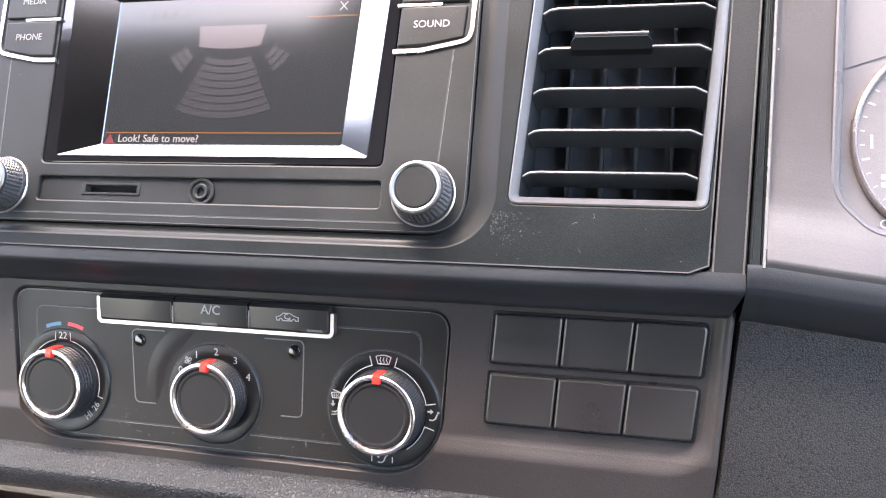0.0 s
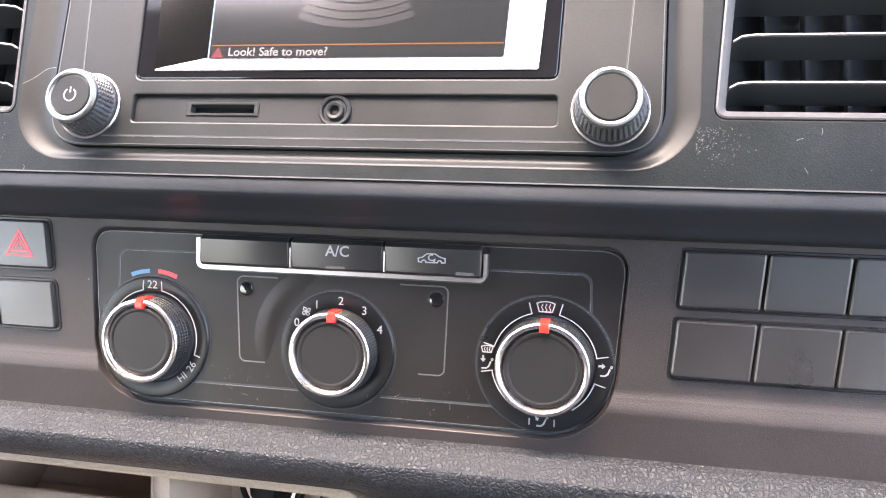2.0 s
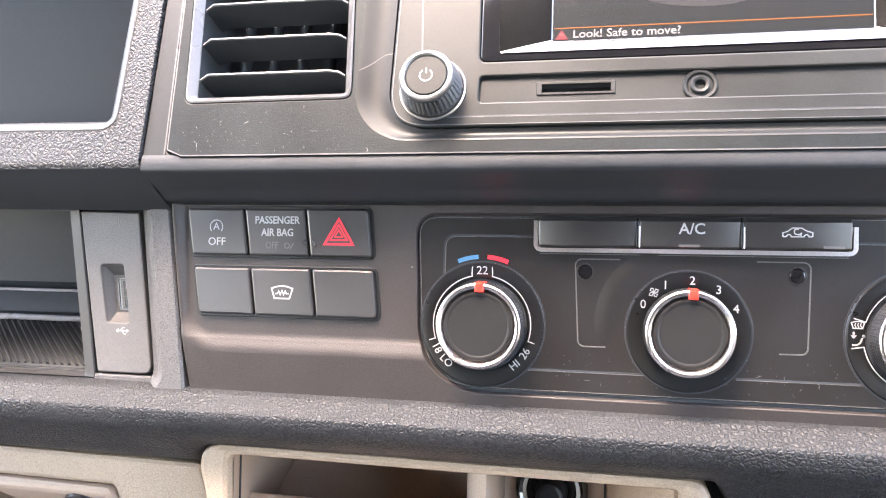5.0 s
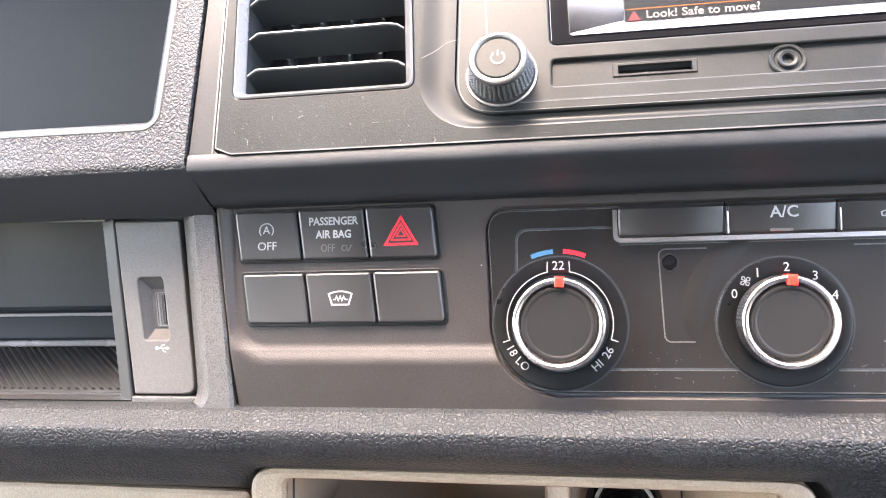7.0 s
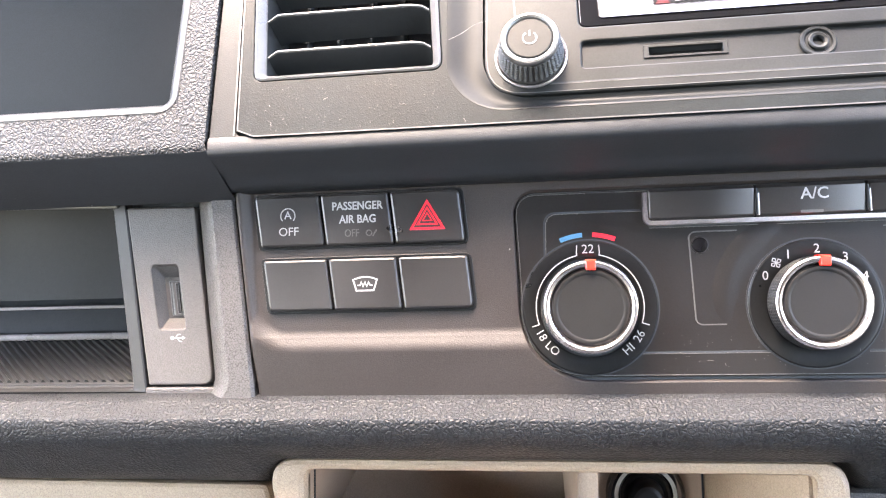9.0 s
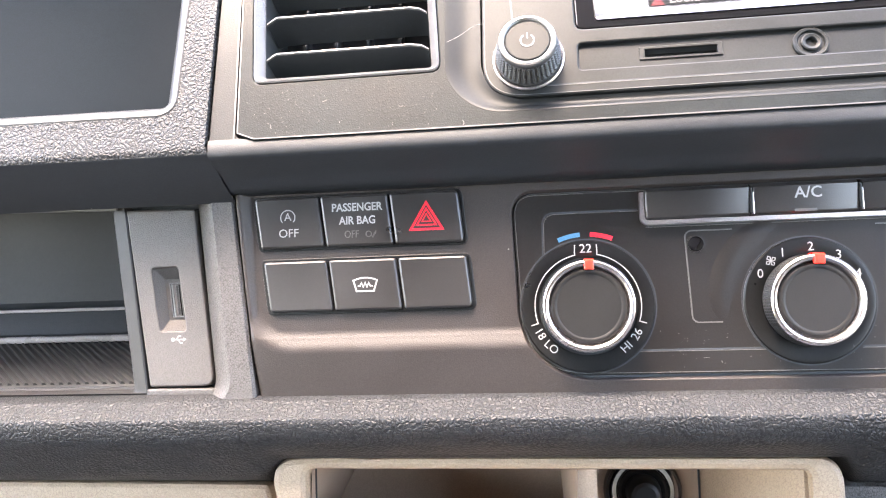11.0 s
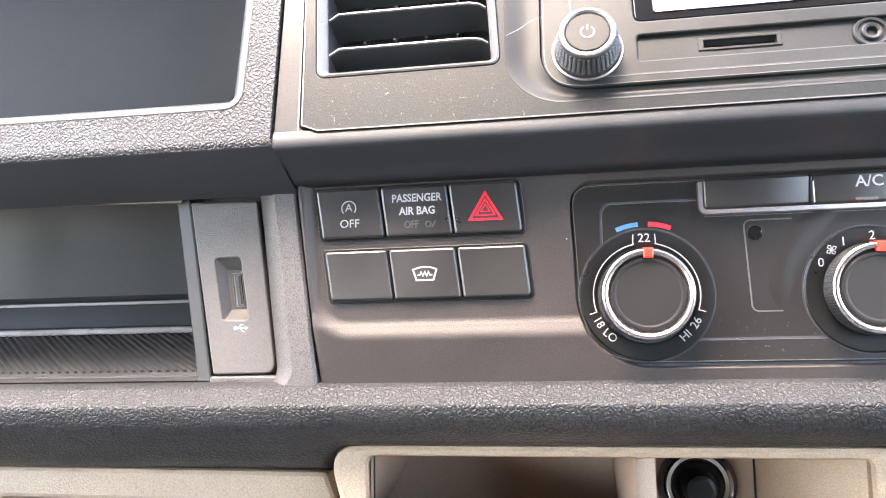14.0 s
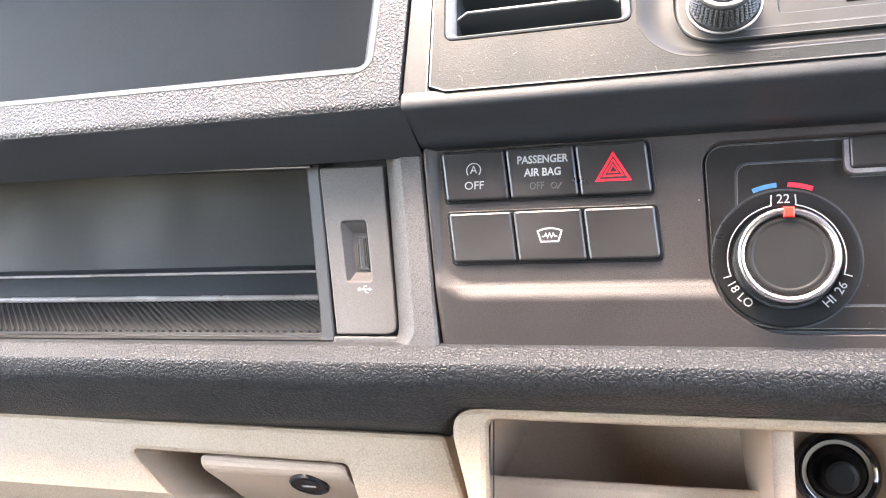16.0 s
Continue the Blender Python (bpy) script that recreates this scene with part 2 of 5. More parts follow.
def poly_round(corners, r, n=5):
    """A polygon (counter-clockwise) with rounded corners. r: one radius or one for each."""
    rs = r if isinstance(r, (tuple, list)) else (r,) * len(corners)
    out = []
    for i, c in enumerate(corners):
        c = Vector((c[0], c[1]))
        a = Vector(corners[i - 1][:2]) - c
        b = Vector(corners[(i + 1) % len(corners)][:2]) - c
        a.normalize(), b.normalize()
        half = a.angle(b) / 2
        d = rs[i] / math.tan(half)
        p, q = c + a * d, c + b * d
        for k in range(n + 1):
            f = k / n
            out.append(tuple(p * (1 - f) ** 2 + c * (2 * f * (1 - f)) + q * f ** 2))
    return out


def inset(pts, d):
    """The outline moved inwards by d (outwards: minus)."""
    n, out = len(pts), []
    for i in range(n):
        p, a, b = Vector(pts[i]), Vector(pts[i - 1]), Vector(pts[(i + 1) % n])
        k = 1
        while (p - a).length < 1e-7:
            k += 1
            a = Vector(pts[i - k])
        k = 1
        while (b - p).length < 1e-7:
            k += 1
            b = Vector(pts[(i + k) % n])
        e, f = (p - a).normalized(), (b - p).normalized()
        m = Vector((-e.y, e.x)) + Vector((-f.y, f.x))
        m.normalize()
        c = max(0.35, m.dot(Vector((-e.y, e.x))))
        out.append(tuple(p + m * (d / c)))
    return out


def loft(bm, loops, first=False, last=True, closed=True):
    """Skins a row of loops of 3D points."""
    rows = [[bm.verts.new(p) for p in lp] for lp in loops]
    n = len(rows[0])
    for a, b in zip(rows, rows[1:]):
        for i in range(n if closed else n - 1):
            j = (i + 1) % n
            bm.faces.new((a[i], a[j], b[j], b[i]))
    for flag, row in ((first, rows[0]), (last, rows[-1])):
        if flag:
            bm.faces.new(row)
    return rows


def at_depth(pts, d):
    return [(x, -d, z) for x, z in pts]


def plate(pts, back, front, bev=0.0005, bm=None, cap=True):
    """A slab with a rounded edge; back and front are heights out of the face."""
    bm = bm or bmesh.new()
    loft(bm, [at_depth(pts, back), at_depth(pts, front - bev), at_depth(inset(pts, bev * 0.3), front - bev * 0.3),
              at_depth(inset(pts, bev), front)], last=cap)
    return bm


def ring_plate(outer, inner, back, front, bev=0.0004, bm=None):
    """A closed frame between two outlines of the same count."""
    bm = bm or bmesh.new()
    loft(bm, [at_depth(outer, back), at_depth(outer, front - bev), at_depth(inset(outer, bev), front),
              at_depth(inset(inner, -bev), front), at_depth(inner, front - bev), at_depth(inner, back)], last=False)
    return bm


def sheet(outer, holes, front, depth=0.004, bev=0.0006, hole_depth=None, skew=None):
    """A panel with holes through it: flat front, rounded rims, walls going back."""
    bm = bmesh.new()
    edges = []
    for pts, sign in [(outer, 1)] + [(h, -1) for h in holes]:
        dd = depth if sign > 0 or hole_depth is None else hole_depth
        rows = loft(bm, [at_depth(pts, front - dd), at_depth(pts, front - bev), at_depth(inset(pts, sign * bev * 0.3), front - bev * 0.3),
                         at_depth(inset(pts, sign * bev), front)], last=False)
        top = rows[-1]
        for i in range(len(top)):
            edges.append(bm.edges.get((top[i], top[(i + 1) % len(top)])))
    bmesh.ops.triangle_fill(bm, use_beauty=True, use_dissolve=False, edges=edges, normal=(0, -1, 0))
    return bm


def lathe(profile, n=64, bm=None, cap=True, cx=0.0, cz=0.0):
    """Turns (radius, height) pairs round the axis that comes out of the face."""
    bm = bm or bmesh.new()
    loops = [[(cx + r * math.cos(2 * math.pi * i / n), -h, cz + r * math.sin(2 * math.pi * i / n)) for i in range(n)] for r, h in profile]
    loft(bm, loops, last=cap)
    return bm


def sweep(profile, x0, x1, n=2, bend=None, bm=None, closed=False, caps=False):
    """Carries a (y, z) profile along x. bend(x, y, z) may move the points."""
    bm = bm or bmesh.new()
    loops = []
    for i in range(n + 1):
        x = x0 + (x1 - x0) * i / n
        loops.append([bend(x, y, z) if bend else (x, y, z) for y, z in profile])
    loft(bm, loops, first=caps, last=caps, closed=closed)
    return bm


def spline(points, n=8):
    """A smooth line through the points (Catmull-Rom)."""
    pts = [Vector(p) for p in points]
    ext = [pts[0] * 2 - pts[1]] + pts + [pts[-1] * 2 - pts[-2]]
    out = []
    for i in range(1, len(ext) - 2):
        a, b, c, d = ext[i - 1:i + 3]
        for k in range(n):
            f = k / n
            out.append(tuple(0.5 * (2 * b + (c - a) * f + (2 * a - 5 * b + 4 * c - d) * f * f + (3 * b - a - 3 * c + d) * f ** 3)))
    out.append(tuple(pts[-1]))
    return out


def stroke(pts, w, h0, closed=False, bm=None, t=0.00012):
    """A thin raised line of width w drawn on the face at height h0."""
    bm = bm or bmesh.new()
    n = len(pts)
    left, right = [], []
    for i in range(n):
        p = Vector(pts[i])
        a = Vector(pts[i - 1]) if i or closed else None
        b = Vector(pts[(i + 1) % n]) if i < n - 1 or closed else None
        e = ((p - a).normalized() if a is not None else Vector((0, 0))) + ((b - p).normalized() if b is not None else Vector((0, 0)))
        if e.length < 1e-6:
            e = Vector((1, 0))
        e.normalize()
        m = Vector((-e.y, e.x))
        ref = (b - p) if b is not None else (p - a)
        c = max(0.5, abs(m.dot(Vector((-ref.y, ref.x)).normalized())))
        left.append(p + m * (w / 2 / c))
        right.append(p - m * (w / 2 / c))
    rows = []
    for l, r in zip(left, right):
        rows.append([bm.verts.new((l.x, -h0, l.y)), bm.verts.new((l.x, -h0 - t, l.y)), bm.verts.new((r.x, -h0 - t, r.y)), bm.verts.new((r.x, -h0, r.y))])
    for i in range(n if closed else n - 1):
        a, b = rows[i], rows[(i + 1) % n]
        for k in range(3):
            bm.faces.new((a[k], a[k + 1], b[k + 1], b[k]))
    if not closed:
        bm.faces.new(rows[0]), bm.faces.new(rows[-1])
    return bm


def fill(pts, h0, bm=None, t=0.00012):
    bm = bm or bmesh.new()
    loft(bm, [at_depth(pts, h0), at_depth(pts, h0 + t)])
    return bm


def arc(cx, cz, r, a0, a1, n=24):
    return [(cx + r * math.cos(radians(a0 + (a1 - a0) * i / n)), cz + r * math.sin(radians(a0 + (a1 - a0) * i / n))) for i in range(n + 1)]


def circle(cx, cz, r, n=32):
    return [(cx + r * math.cos(2 * math.pi * i / n), cz + r * math.sin(2 * math.pi * i / n)) for i in range(n)]


def moved(pts, cx, cz, scale=1.0, turn=0.0):
    c, s = math.cos(radians(turn)), math.sin(radians(turn))
    return [(cx + scale * (x * c - z * s), cz + scale * (x * s + z * c)) for x, z in pts]


def text(name, body, size, cx, cz, h0, mat, parent, turn=0.0, width=1.0, label="", bold=0.0):
    """Raised lettering in the built-in font, centred at (cx, cz) on a face."""
    cu = bpy.data.curves.new(name, "FONT")
    cu.body, cu.size, cu.align_x, cu.align_y, cu.extrude, cu.offset = body, size, "CENTER", "CENTER", 0.00006, bold
    cu.resolution_u = 3
    tmp = bpy.data.objects.new(name, cu)
    scene.collection.objects.link(tmp)
    bpy.context.view_layer.update()
    me = bpy.data.meshes.new_from_object(tmp.evaluated_get(bpy.context.evaluated_depsgraph_get()))
    bpy.data.objects.remove(tmp)
    me.materials.clear()
    me.materials.append(mat)
    me.transform(Matrix.Translation((cx, -h0 - 0.00006, cz)) @ Matrix.Rotation(radians(-turn), 4, "Y") @ Matrix.Rotation(radians(90), 4, "X") @ Matrix.Diagonal((width, 1, 1, 1)))
    ob = new(name, me)
    ob.parent = parent
    if label:
        ob["label"] = label
    return ob


def knurl(r, h0, h1, rows, around, lift, bm=None, r1=None, gap=0.0):
    """A band of small pyramids round a knob."""
    bm = bm or bmesh.new()
    r1 = r if r1 is None else r1
    for k in range(rows):
        for i in range(around):
            p = []
            for a, b in ((0, 0), (1, 0), (1, 1), (0, 1)):
                f = (k + b) / rows
                rr, h = r + (r1 - r) * f, h0 + (h1 - h0) * f
                an = 2 * math.pi * (i + a) / around
                p.append(Vector((rr * math.cos(an), -h, rr * math.sin(an))))
            f, an = (k + 0.5) / rows, 2 * math.pi * (i + 0.5) / around
            rr = r + (r1 - r) * f + lift
            mid = Vector((rr * math.cos(an), -(h0 + (h1 - h0) * f), rr * math.sin(an)))
            vs = [bm.verts.new(q) for q in p]
            if gap:
                ts = [bm.verts.new(mid + (q - mid) * gap + Vector((math.cos(an), 0, math.sin(an))) * lift * 0.3) for q in p]
                for j in range(4):
                    bm.faces.new((vs[j], vs[(j + 1) % 4], ts[(j + 1) % 4], ts[j]))
                bm.faces.new(ts)
            else:
                c = bm.verts.new(mid)
                for j in range(4):
                    bm.faces.new((vs[j], vs[(j + 1) % 4], c))
    return bm


def box(bm, x0, x1, y0, y1, z0, z1):
    v = [bm.verts.new(p) for p in ((x0, y0, z0), (x1, y0, z0), (x1, y1, z0), (x0, y1, z0), (x0, y0, z1), (x1, y0, z1), (x1, y1, z1), (x0, y1, z1))]
    for f in ((0, 1, 2, 3), (7, 6, 5, 4), (0, 4, 5, 1), (1, 5, 6, 2), (2, 6, 7, 3), (3, 7, 4, 0)):
        bm.faces.new([v[i] for i in f])
    return bm


# ---- the cab around the dash: unseen shell that shapes the light ----
R = pose(0, -0.014, 0.049, -14, 0, 0)      # the plane of radio and vents, leaning back from the climate panel


def cab():
    def slab(name, x0, x1, y0, y1, z0, z1, mat, label, category):
        ob = link_mesh(name, box(bmesh.new(), x0, x1, y0, y1, z0, z1), mat, False)
        return tagged(ob, label, category, "", "structure")
    slab("floor", -1.4, 0.62, -3.0, 1.0, -0.04, 0.0, CABFLOOR, "grey rubber cab floor under the dash", "floor")
    # unseen headliner; front edge steps forward driver's side to keep sky off the display
    plan = [(-1.4, -3.0), (0.62, -3.0), (0.62, -0.19), (-0.10, -0.19), (-0.32, -0.33), (-1.4, -0.33)]
    bm = bmesh.new()
    loft(bm, [[(x, y, z) for x, y in plan] for z in (1.56, 1.6)], first=True, last=True)
    tagged(link_mesh("ceiling", bm, HEADLINER, False), "unseen pale cloth headliner, stepped forward to keep sky off the display", "ceiling", "", "structure")
    slab("wall_rear", -1.4, 0.62, -3.04, -3.0, 0.0, 1.6, CABDARK, "unseen grey cloth panel closing the back of the van", "wall")
    slab("firewall", -1.4, 0.62, 1.0, 1.04, 0.0, 0.98, CABGREY, "grey panel below the windscreen", "wall")
    for x, nm in ((-1.44, "wall_left"), (0.62, "wall_right")):
        slab(nm, x, x + 0.04, -3.04, 1.04, 0.0, 0.72, CABDARK, "unseen grey door trim below the side window", "wall")
        # left stays open behind the pillar: an added rear window to brighten the fascia
        back = -1.12 if x < 0 else -3.04
        slab(nm + "_pillar", x, x + 0.04, back, -1.02, 0.72, 1.6, CABDARK, "unseen grey pillar behind the door window", "wall")
        slab(nm + "_header", x, x + 0.04, -1.02, -0.33, 1.47, 1.6, HEADLINER, "unseen pale header above the side window", "wall")
    slab("wall_left_rear_header", -1.44, -1.40, -3.04, -1.12, 1.40, 1.6, HEADLINER, "unseen pale header above an added rear window opening", "wall")


cab()


def dash_top():
    bm = bmesh.new()
    prof = spline([(0.0175, 0.176), (0.026, 0.192), (0.05, 0.206), (0.20, 0.28), (0.40, 0.36), (0.75, 0.52)], 5)
    sweep(prof, -1.3, 0.6, 8, bm=bm)
    return solid("dash_top", bm, LEATHER, "dark grained dash top running to the windscreen", "dash top")


dash_top()


def backing():
    bm = bmesh.new()
    box(bm, -0.268, 0.56, 0.0215, 0.026, -0.093, 0.03)
    box(bm, -0.225, 0.235, 0.05, 0.055, 0.03, 0.19)
    box(bm, 0.012, 0.60, 0.05, 0.056, -0.5, -0.093)
    box(bm, -1.2, 0.012, 0.16, 0.166, -0.5, -0.10)
    return solid("dash_carcass", bm, VOID, "black carcass behind the dash panels", "dash carcass")


backing()


# ---- climate fascia: a long moulding with a scooped shelf under the switches ----
def smooth01(f):
    f = np.clip(f, 0, 1)
    return f * f * (3 - 2 * f)


def rect_gap(x, z, x0, x1, z0, z1, r):
    qx = np.abs(x - (x0 + x1) / 2) - (x1 - x0) / 2 + r
    qz = np.abs(z - (z0 + z1) / 2) - (z1 - z0) / 2 + r
    return np.hypot(np.maximum(qx, 0), np.maximum(qz, 0)) + np.minimum(np.maximum(qx, qz), 0) - r


def fascia():
    zs = np.concatenate([np.linspace(0.0100, -0.0380, 90), np.linspace(-0.0384, -0.0742, 130)])
    us = np.unique(np.concatenate([np.linspace(0, 1, 500), np.linspace(0.245, 0.325, 130), np.linspace(0.685, 0.755, 130)]))
    zz, uu = np.meshgrid(zs, us, indexing="ij")
    left, right = -0.2160 + (0.0093 - zz) * 0.11, 0.2193 - (0.0068 - zz) * 0.065
    xx = left + (right - left) * uu
    shift = (0.0093 - zz) * 0.06
    a = smooth01(rect_gap(xx, zz, -0.2095 + shift, 0.2118 - shift, -0.0470, 0.05, 0.012) / 0.0090)
    pl, pr = -0.1035 - (zz + 0.0672) * 0.043, 0.1057 + (zz + 0.0672) * 0.061      # the panel's pocket widens upwards
    pocket = rect_gap(xx, zz, pl, pr, -0.0672, 0.05, 0.0258)
    b = smooth01(pocket / 0.0009)
    a = np.maximum(a, smooth01(np.maximum(xx - 0.2124 + shift, -0.2100 + shift - xx) / 0.0042))
    h = -0.0005 + 0.0035 * np.minimum(a, b)
    h = h - 0.0036 * np.clip((-0.0500 - zz) / 0.0242, 0, 1)
    h = h - 0.0028 * (1 - smooth01(np.maximum(pocket, rect_gap(xx, zz, pl, pr, -0.09, 0.0036, 0.0090)) / 0.0008 + 0.5))
    edge = np.minimum(np.minimum(xx - left, right - xx), zz + 0.0742)
    h = h - 0.0012 * (1 - smooth01(edge / 0.0012))
    n, m = zz.shape
    verts = np.stack([xx, -h, zz], -1).reshape(-1, 3)
    idx = np.arange(n * m).reshape(n, m)
    faces = np.stack([idx[:-1, :-1], idx[1:, :-1], idx[1:, 1:], idx[:-1, 1:]], -1).reshape(-1, 4)
    me = bpy.data.meshes.new("climate_fascia")
    me.from_pydata(verts.tolist(), [], faces.tolist())
    me.materials.append(FASCIA)
    me.polygons.foreach_set("use_smooth", [True] * len(me.polygons))
    ob = new("climate_fascia", me)
    ob.matrix_world = W
    return tagged(ob, "dark grained plastic fascia with a scooped shelf below the switches", "fascia", "", "structure")


fascia()


# ---- overhanging lip between the radio trim and the climate fascia ----
def lip():
    bm = bmesh.new()
    prof = spline([(-0.0187, 0.0262), (-0.0193, 0.0246), (-0.0199, 0.0224), (-0.0201, 0.0204), (-0.0195, 0.0190), (-0.0178, 0.0176), (-0.0110, 0.0128), (-0.0035, 0.0076), (0.012, 0.0072)], 5)
    sweep(prof, -0.2192, 0.2203, 24, bend=lambda x, y, z: (x * (1 - 0.0276 * max(0.0, 0.0195 - z) / 0.0195), y, z), bm=bm)
    sweep([(y + 0.0016, z + 0.0002) for y, z in prof], -0.2212, -0.2120, 2, bm=bm)
    return solid("trim_lip", bm, LIPMAT, "dark satin plastic lip that overhangs the climate fascia", "trim")


lip()


# ---- centre stack trim with two vent openings and the radio well ----
def stack_trim():
    th = thing("stack_trim", "dark grained plastic centre trim round radio and vents", "dash trim", R)
    outer = poly_round([(-0.2012, -0.0245), (0.2012, -0.0245), (0.2080, -0.0217), (0.2150, 0.13), (-0.2150, 0.13), (-0.2080, -0.0217)], (0.002, 0.002, 0.002, 0.004, 0.004, 0.002))
    well = rrect(-0.1280, 0.1292, -0.0184, 0.126, 0.022, 10)
    foot = rrect(-0.1150, 0.1188, -0.0139, 0.1195, 0.0172, 10)
    half = poly_round([(0.1320, -0.0006), (0.2050, -0.0008), (0.2124, 0.0992), (0.1384, 0.0992)], 0.004)
    vr = [(x + 0.0020, z) for x, z in half]
    vl = [(0.0020 - x, z) for x, z in reversed(half)]
    part("trim_panel", sheet(outer, [well, vr, vl], 0.0, 0.005, 0.0006, 0.0010), TRIM, th)
    # bright line along the trim's edge, a highlight painted in paler plastic
    part("trim_edge", stroke([(-0.2145, 0.125), (-0.2076, -0.0212), (-0.2009, -0.0240), (0.2009, -0.0240), (0.2076, -0.0212), (0.2145, 0.125)], 0.0005, -0.0004, t=0.0005), VENTLIP, th, "thin edge of the trim, its highlight painted as paler colour")
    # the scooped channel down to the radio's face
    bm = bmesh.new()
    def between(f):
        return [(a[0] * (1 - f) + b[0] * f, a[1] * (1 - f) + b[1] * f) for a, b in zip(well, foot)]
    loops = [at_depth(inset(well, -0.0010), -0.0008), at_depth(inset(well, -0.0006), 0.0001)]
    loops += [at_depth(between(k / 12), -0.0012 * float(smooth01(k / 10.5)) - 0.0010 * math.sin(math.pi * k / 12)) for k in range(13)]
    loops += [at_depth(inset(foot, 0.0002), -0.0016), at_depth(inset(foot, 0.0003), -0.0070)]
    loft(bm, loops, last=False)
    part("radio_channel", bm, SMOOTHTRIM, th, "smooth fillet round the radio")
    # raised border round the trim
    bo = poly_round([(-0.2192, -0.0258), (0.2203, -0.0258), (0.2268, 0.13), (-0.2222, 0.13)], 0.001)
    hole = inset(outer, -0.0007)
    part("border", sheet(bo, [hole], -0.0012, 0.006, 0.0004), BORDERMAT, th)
    # the border's lit edges, painted as paler strips
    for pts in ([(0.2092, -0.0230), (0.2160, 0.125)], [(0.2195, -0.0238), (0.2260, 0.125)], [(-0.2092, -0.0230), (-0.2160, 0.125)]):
        part("border_edge", stroke(pts, 0.0006, -0.0012, t=0.0003), VENTLIP, th, "pale strip painting the lit edge of the border")
    return th


stack_trim()


def vent(side):
    th = thing("air_vent", "black louvred air vent with pale slat edges beside the radio", "air vent", R @ Matrix.Translation((0.0020, 0, 0)), group="dash vents")
    s = side

    def q(pts):
        return pts if s > 0 else [(-x, z) for x, z in reversed(pts)]
    outer = q(poly_round([(0.1322, -0.0004), (0.2048, -0.0006), (0.2122, 0.0990), (0.1386, 0.0990)], 0.004))
    inner = q(poly_round([(0.1358, 0.0030), (0.2012, 0.0028), (0.2082, 0.0955), (0.1420, 0.0955)], 0.0012))
    bm = bmesh.new()
    loft(bm, [at_depth(outer, -0.0010), at_depth(outer, 0.0002), at_depth(inset(outer, 0.0006), 0.0005), at_depth(inset(inner, -0.0007), -0.0016), at_depth(inner, -0.0026), at_depth(inner, -0.0030)], last=False)
    part("vent_frame", bm, VENTLIP, th, "satin vent frame, its lit lip put in as paler colour")
    bm = bmesh.new()
    loft(bm, [at_depth(inset(inner, -0.0002), -0.0028), at_depth(inner, -0.030)], last=True)
    part("vent_duct", bm, VOID, th)
    part("vent_lining", plate(inset(inner, 0.0003), -0.0295, -0.029, 0.0001), VOID, th)
    for k in range(5):
        zc = 0.0125 + 0.0166 * k
        x0, x1 = 0.1362 + 0.064 * zc, 0.2006 + 0.072 * zc
        bm = bmesh.new()
        loops, edges = [], []
        for f in (0.0, 0.04, 0.10, 0.5, 0.93, 1.0):
            x = x0 + (x1 - x0) * f
            back = 0.0022 if f < 0.03 or f > 0.97 else (0.0012 if f < 0.06 else 0.0)
            drop = -0.0012 if f > 0.97 or f < 0.03 else 0.0
            prof = [(-0.0010 - back, zc + drop + 0.0003), (-0.0010 - back, zc + drop - 0.0005), (-0.018, zc + drop - 0.0016), (-0.018, zc + drop + 0.0004)]
            front = [(-0.0012 - back, zc + drop + 0.0005), (-0.0005 - back, zc + drop + 0.0003), (-0.0004 - back, zc + drop - 0.0003), (-0.0012 - back, zc + drop - 0.0006)]
            edges.append([(s * x, -d, z) for d, z in front])
            loops.append([(s * x, -d, z) for d, z in prof])
        loft(bm, loops, first=True, last=True)
        blade = part("slat", bm, VOID, th)
        # the light on the slat's front edge is put in as a paler strip
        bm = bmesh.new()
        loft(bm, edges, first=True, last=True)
        part("slat_edge", bm, SLAT, blade, "front edge of the slat, painted pale as if lit")
    for k in range(4):
        x = s * (0.152 + 0.0135 * k)
        part("vane", box(bmesh.new(), x - 0.0006, x + 0.0006, 0.020, 0.028, 0.002, 0.095), VOID, th)
    if s > 0:
        zc = 0.0125 + 0.0166 * 3
        bm = bmesh.new()
        loops = []
        for f, e in ((0, 0.0), (0.06, 0.9), (0.94, 0.9), (1, 0.0)):
            x = 0.1530 + 0.0305 * f
            loops.append([(x, -d, z) for d, z in [(-0.004, zc + 0.0005), (0.0010 + 0.002 * e, zc + 0.0016 + 0.0022 * e), (0.0022 + 0.002 * e, zc + 0.0006 + 0.0016 * e), (0.0005, zc - 0.0016), (-0.004, zc - 0.002)]])
        loft(bm, loops, first=True, last=True)
        part("thumb_tab", bm, SMOOTHTRIM, th)
        part("tab_edge", sweep([(-0.0030 + 0.0010 * math.cos(radians(a)), zc + 0.0036 + 0.0007 * math.sin(radians(a))) for a in range(0, 360, 40)], 0.1546, 0.1820, 2, closed=True, caps=True), SLAT, th, "upper edge of the thumb tab, painted pale as if lit")
    return th


# lit copy of the dark plastic for slat, tab and ridge edges
SLAT = surface("pale_edge_highlight", (0.12, 0.12, 0.12), 0.30, vary=0.1)
vent(1)
vent(-1)


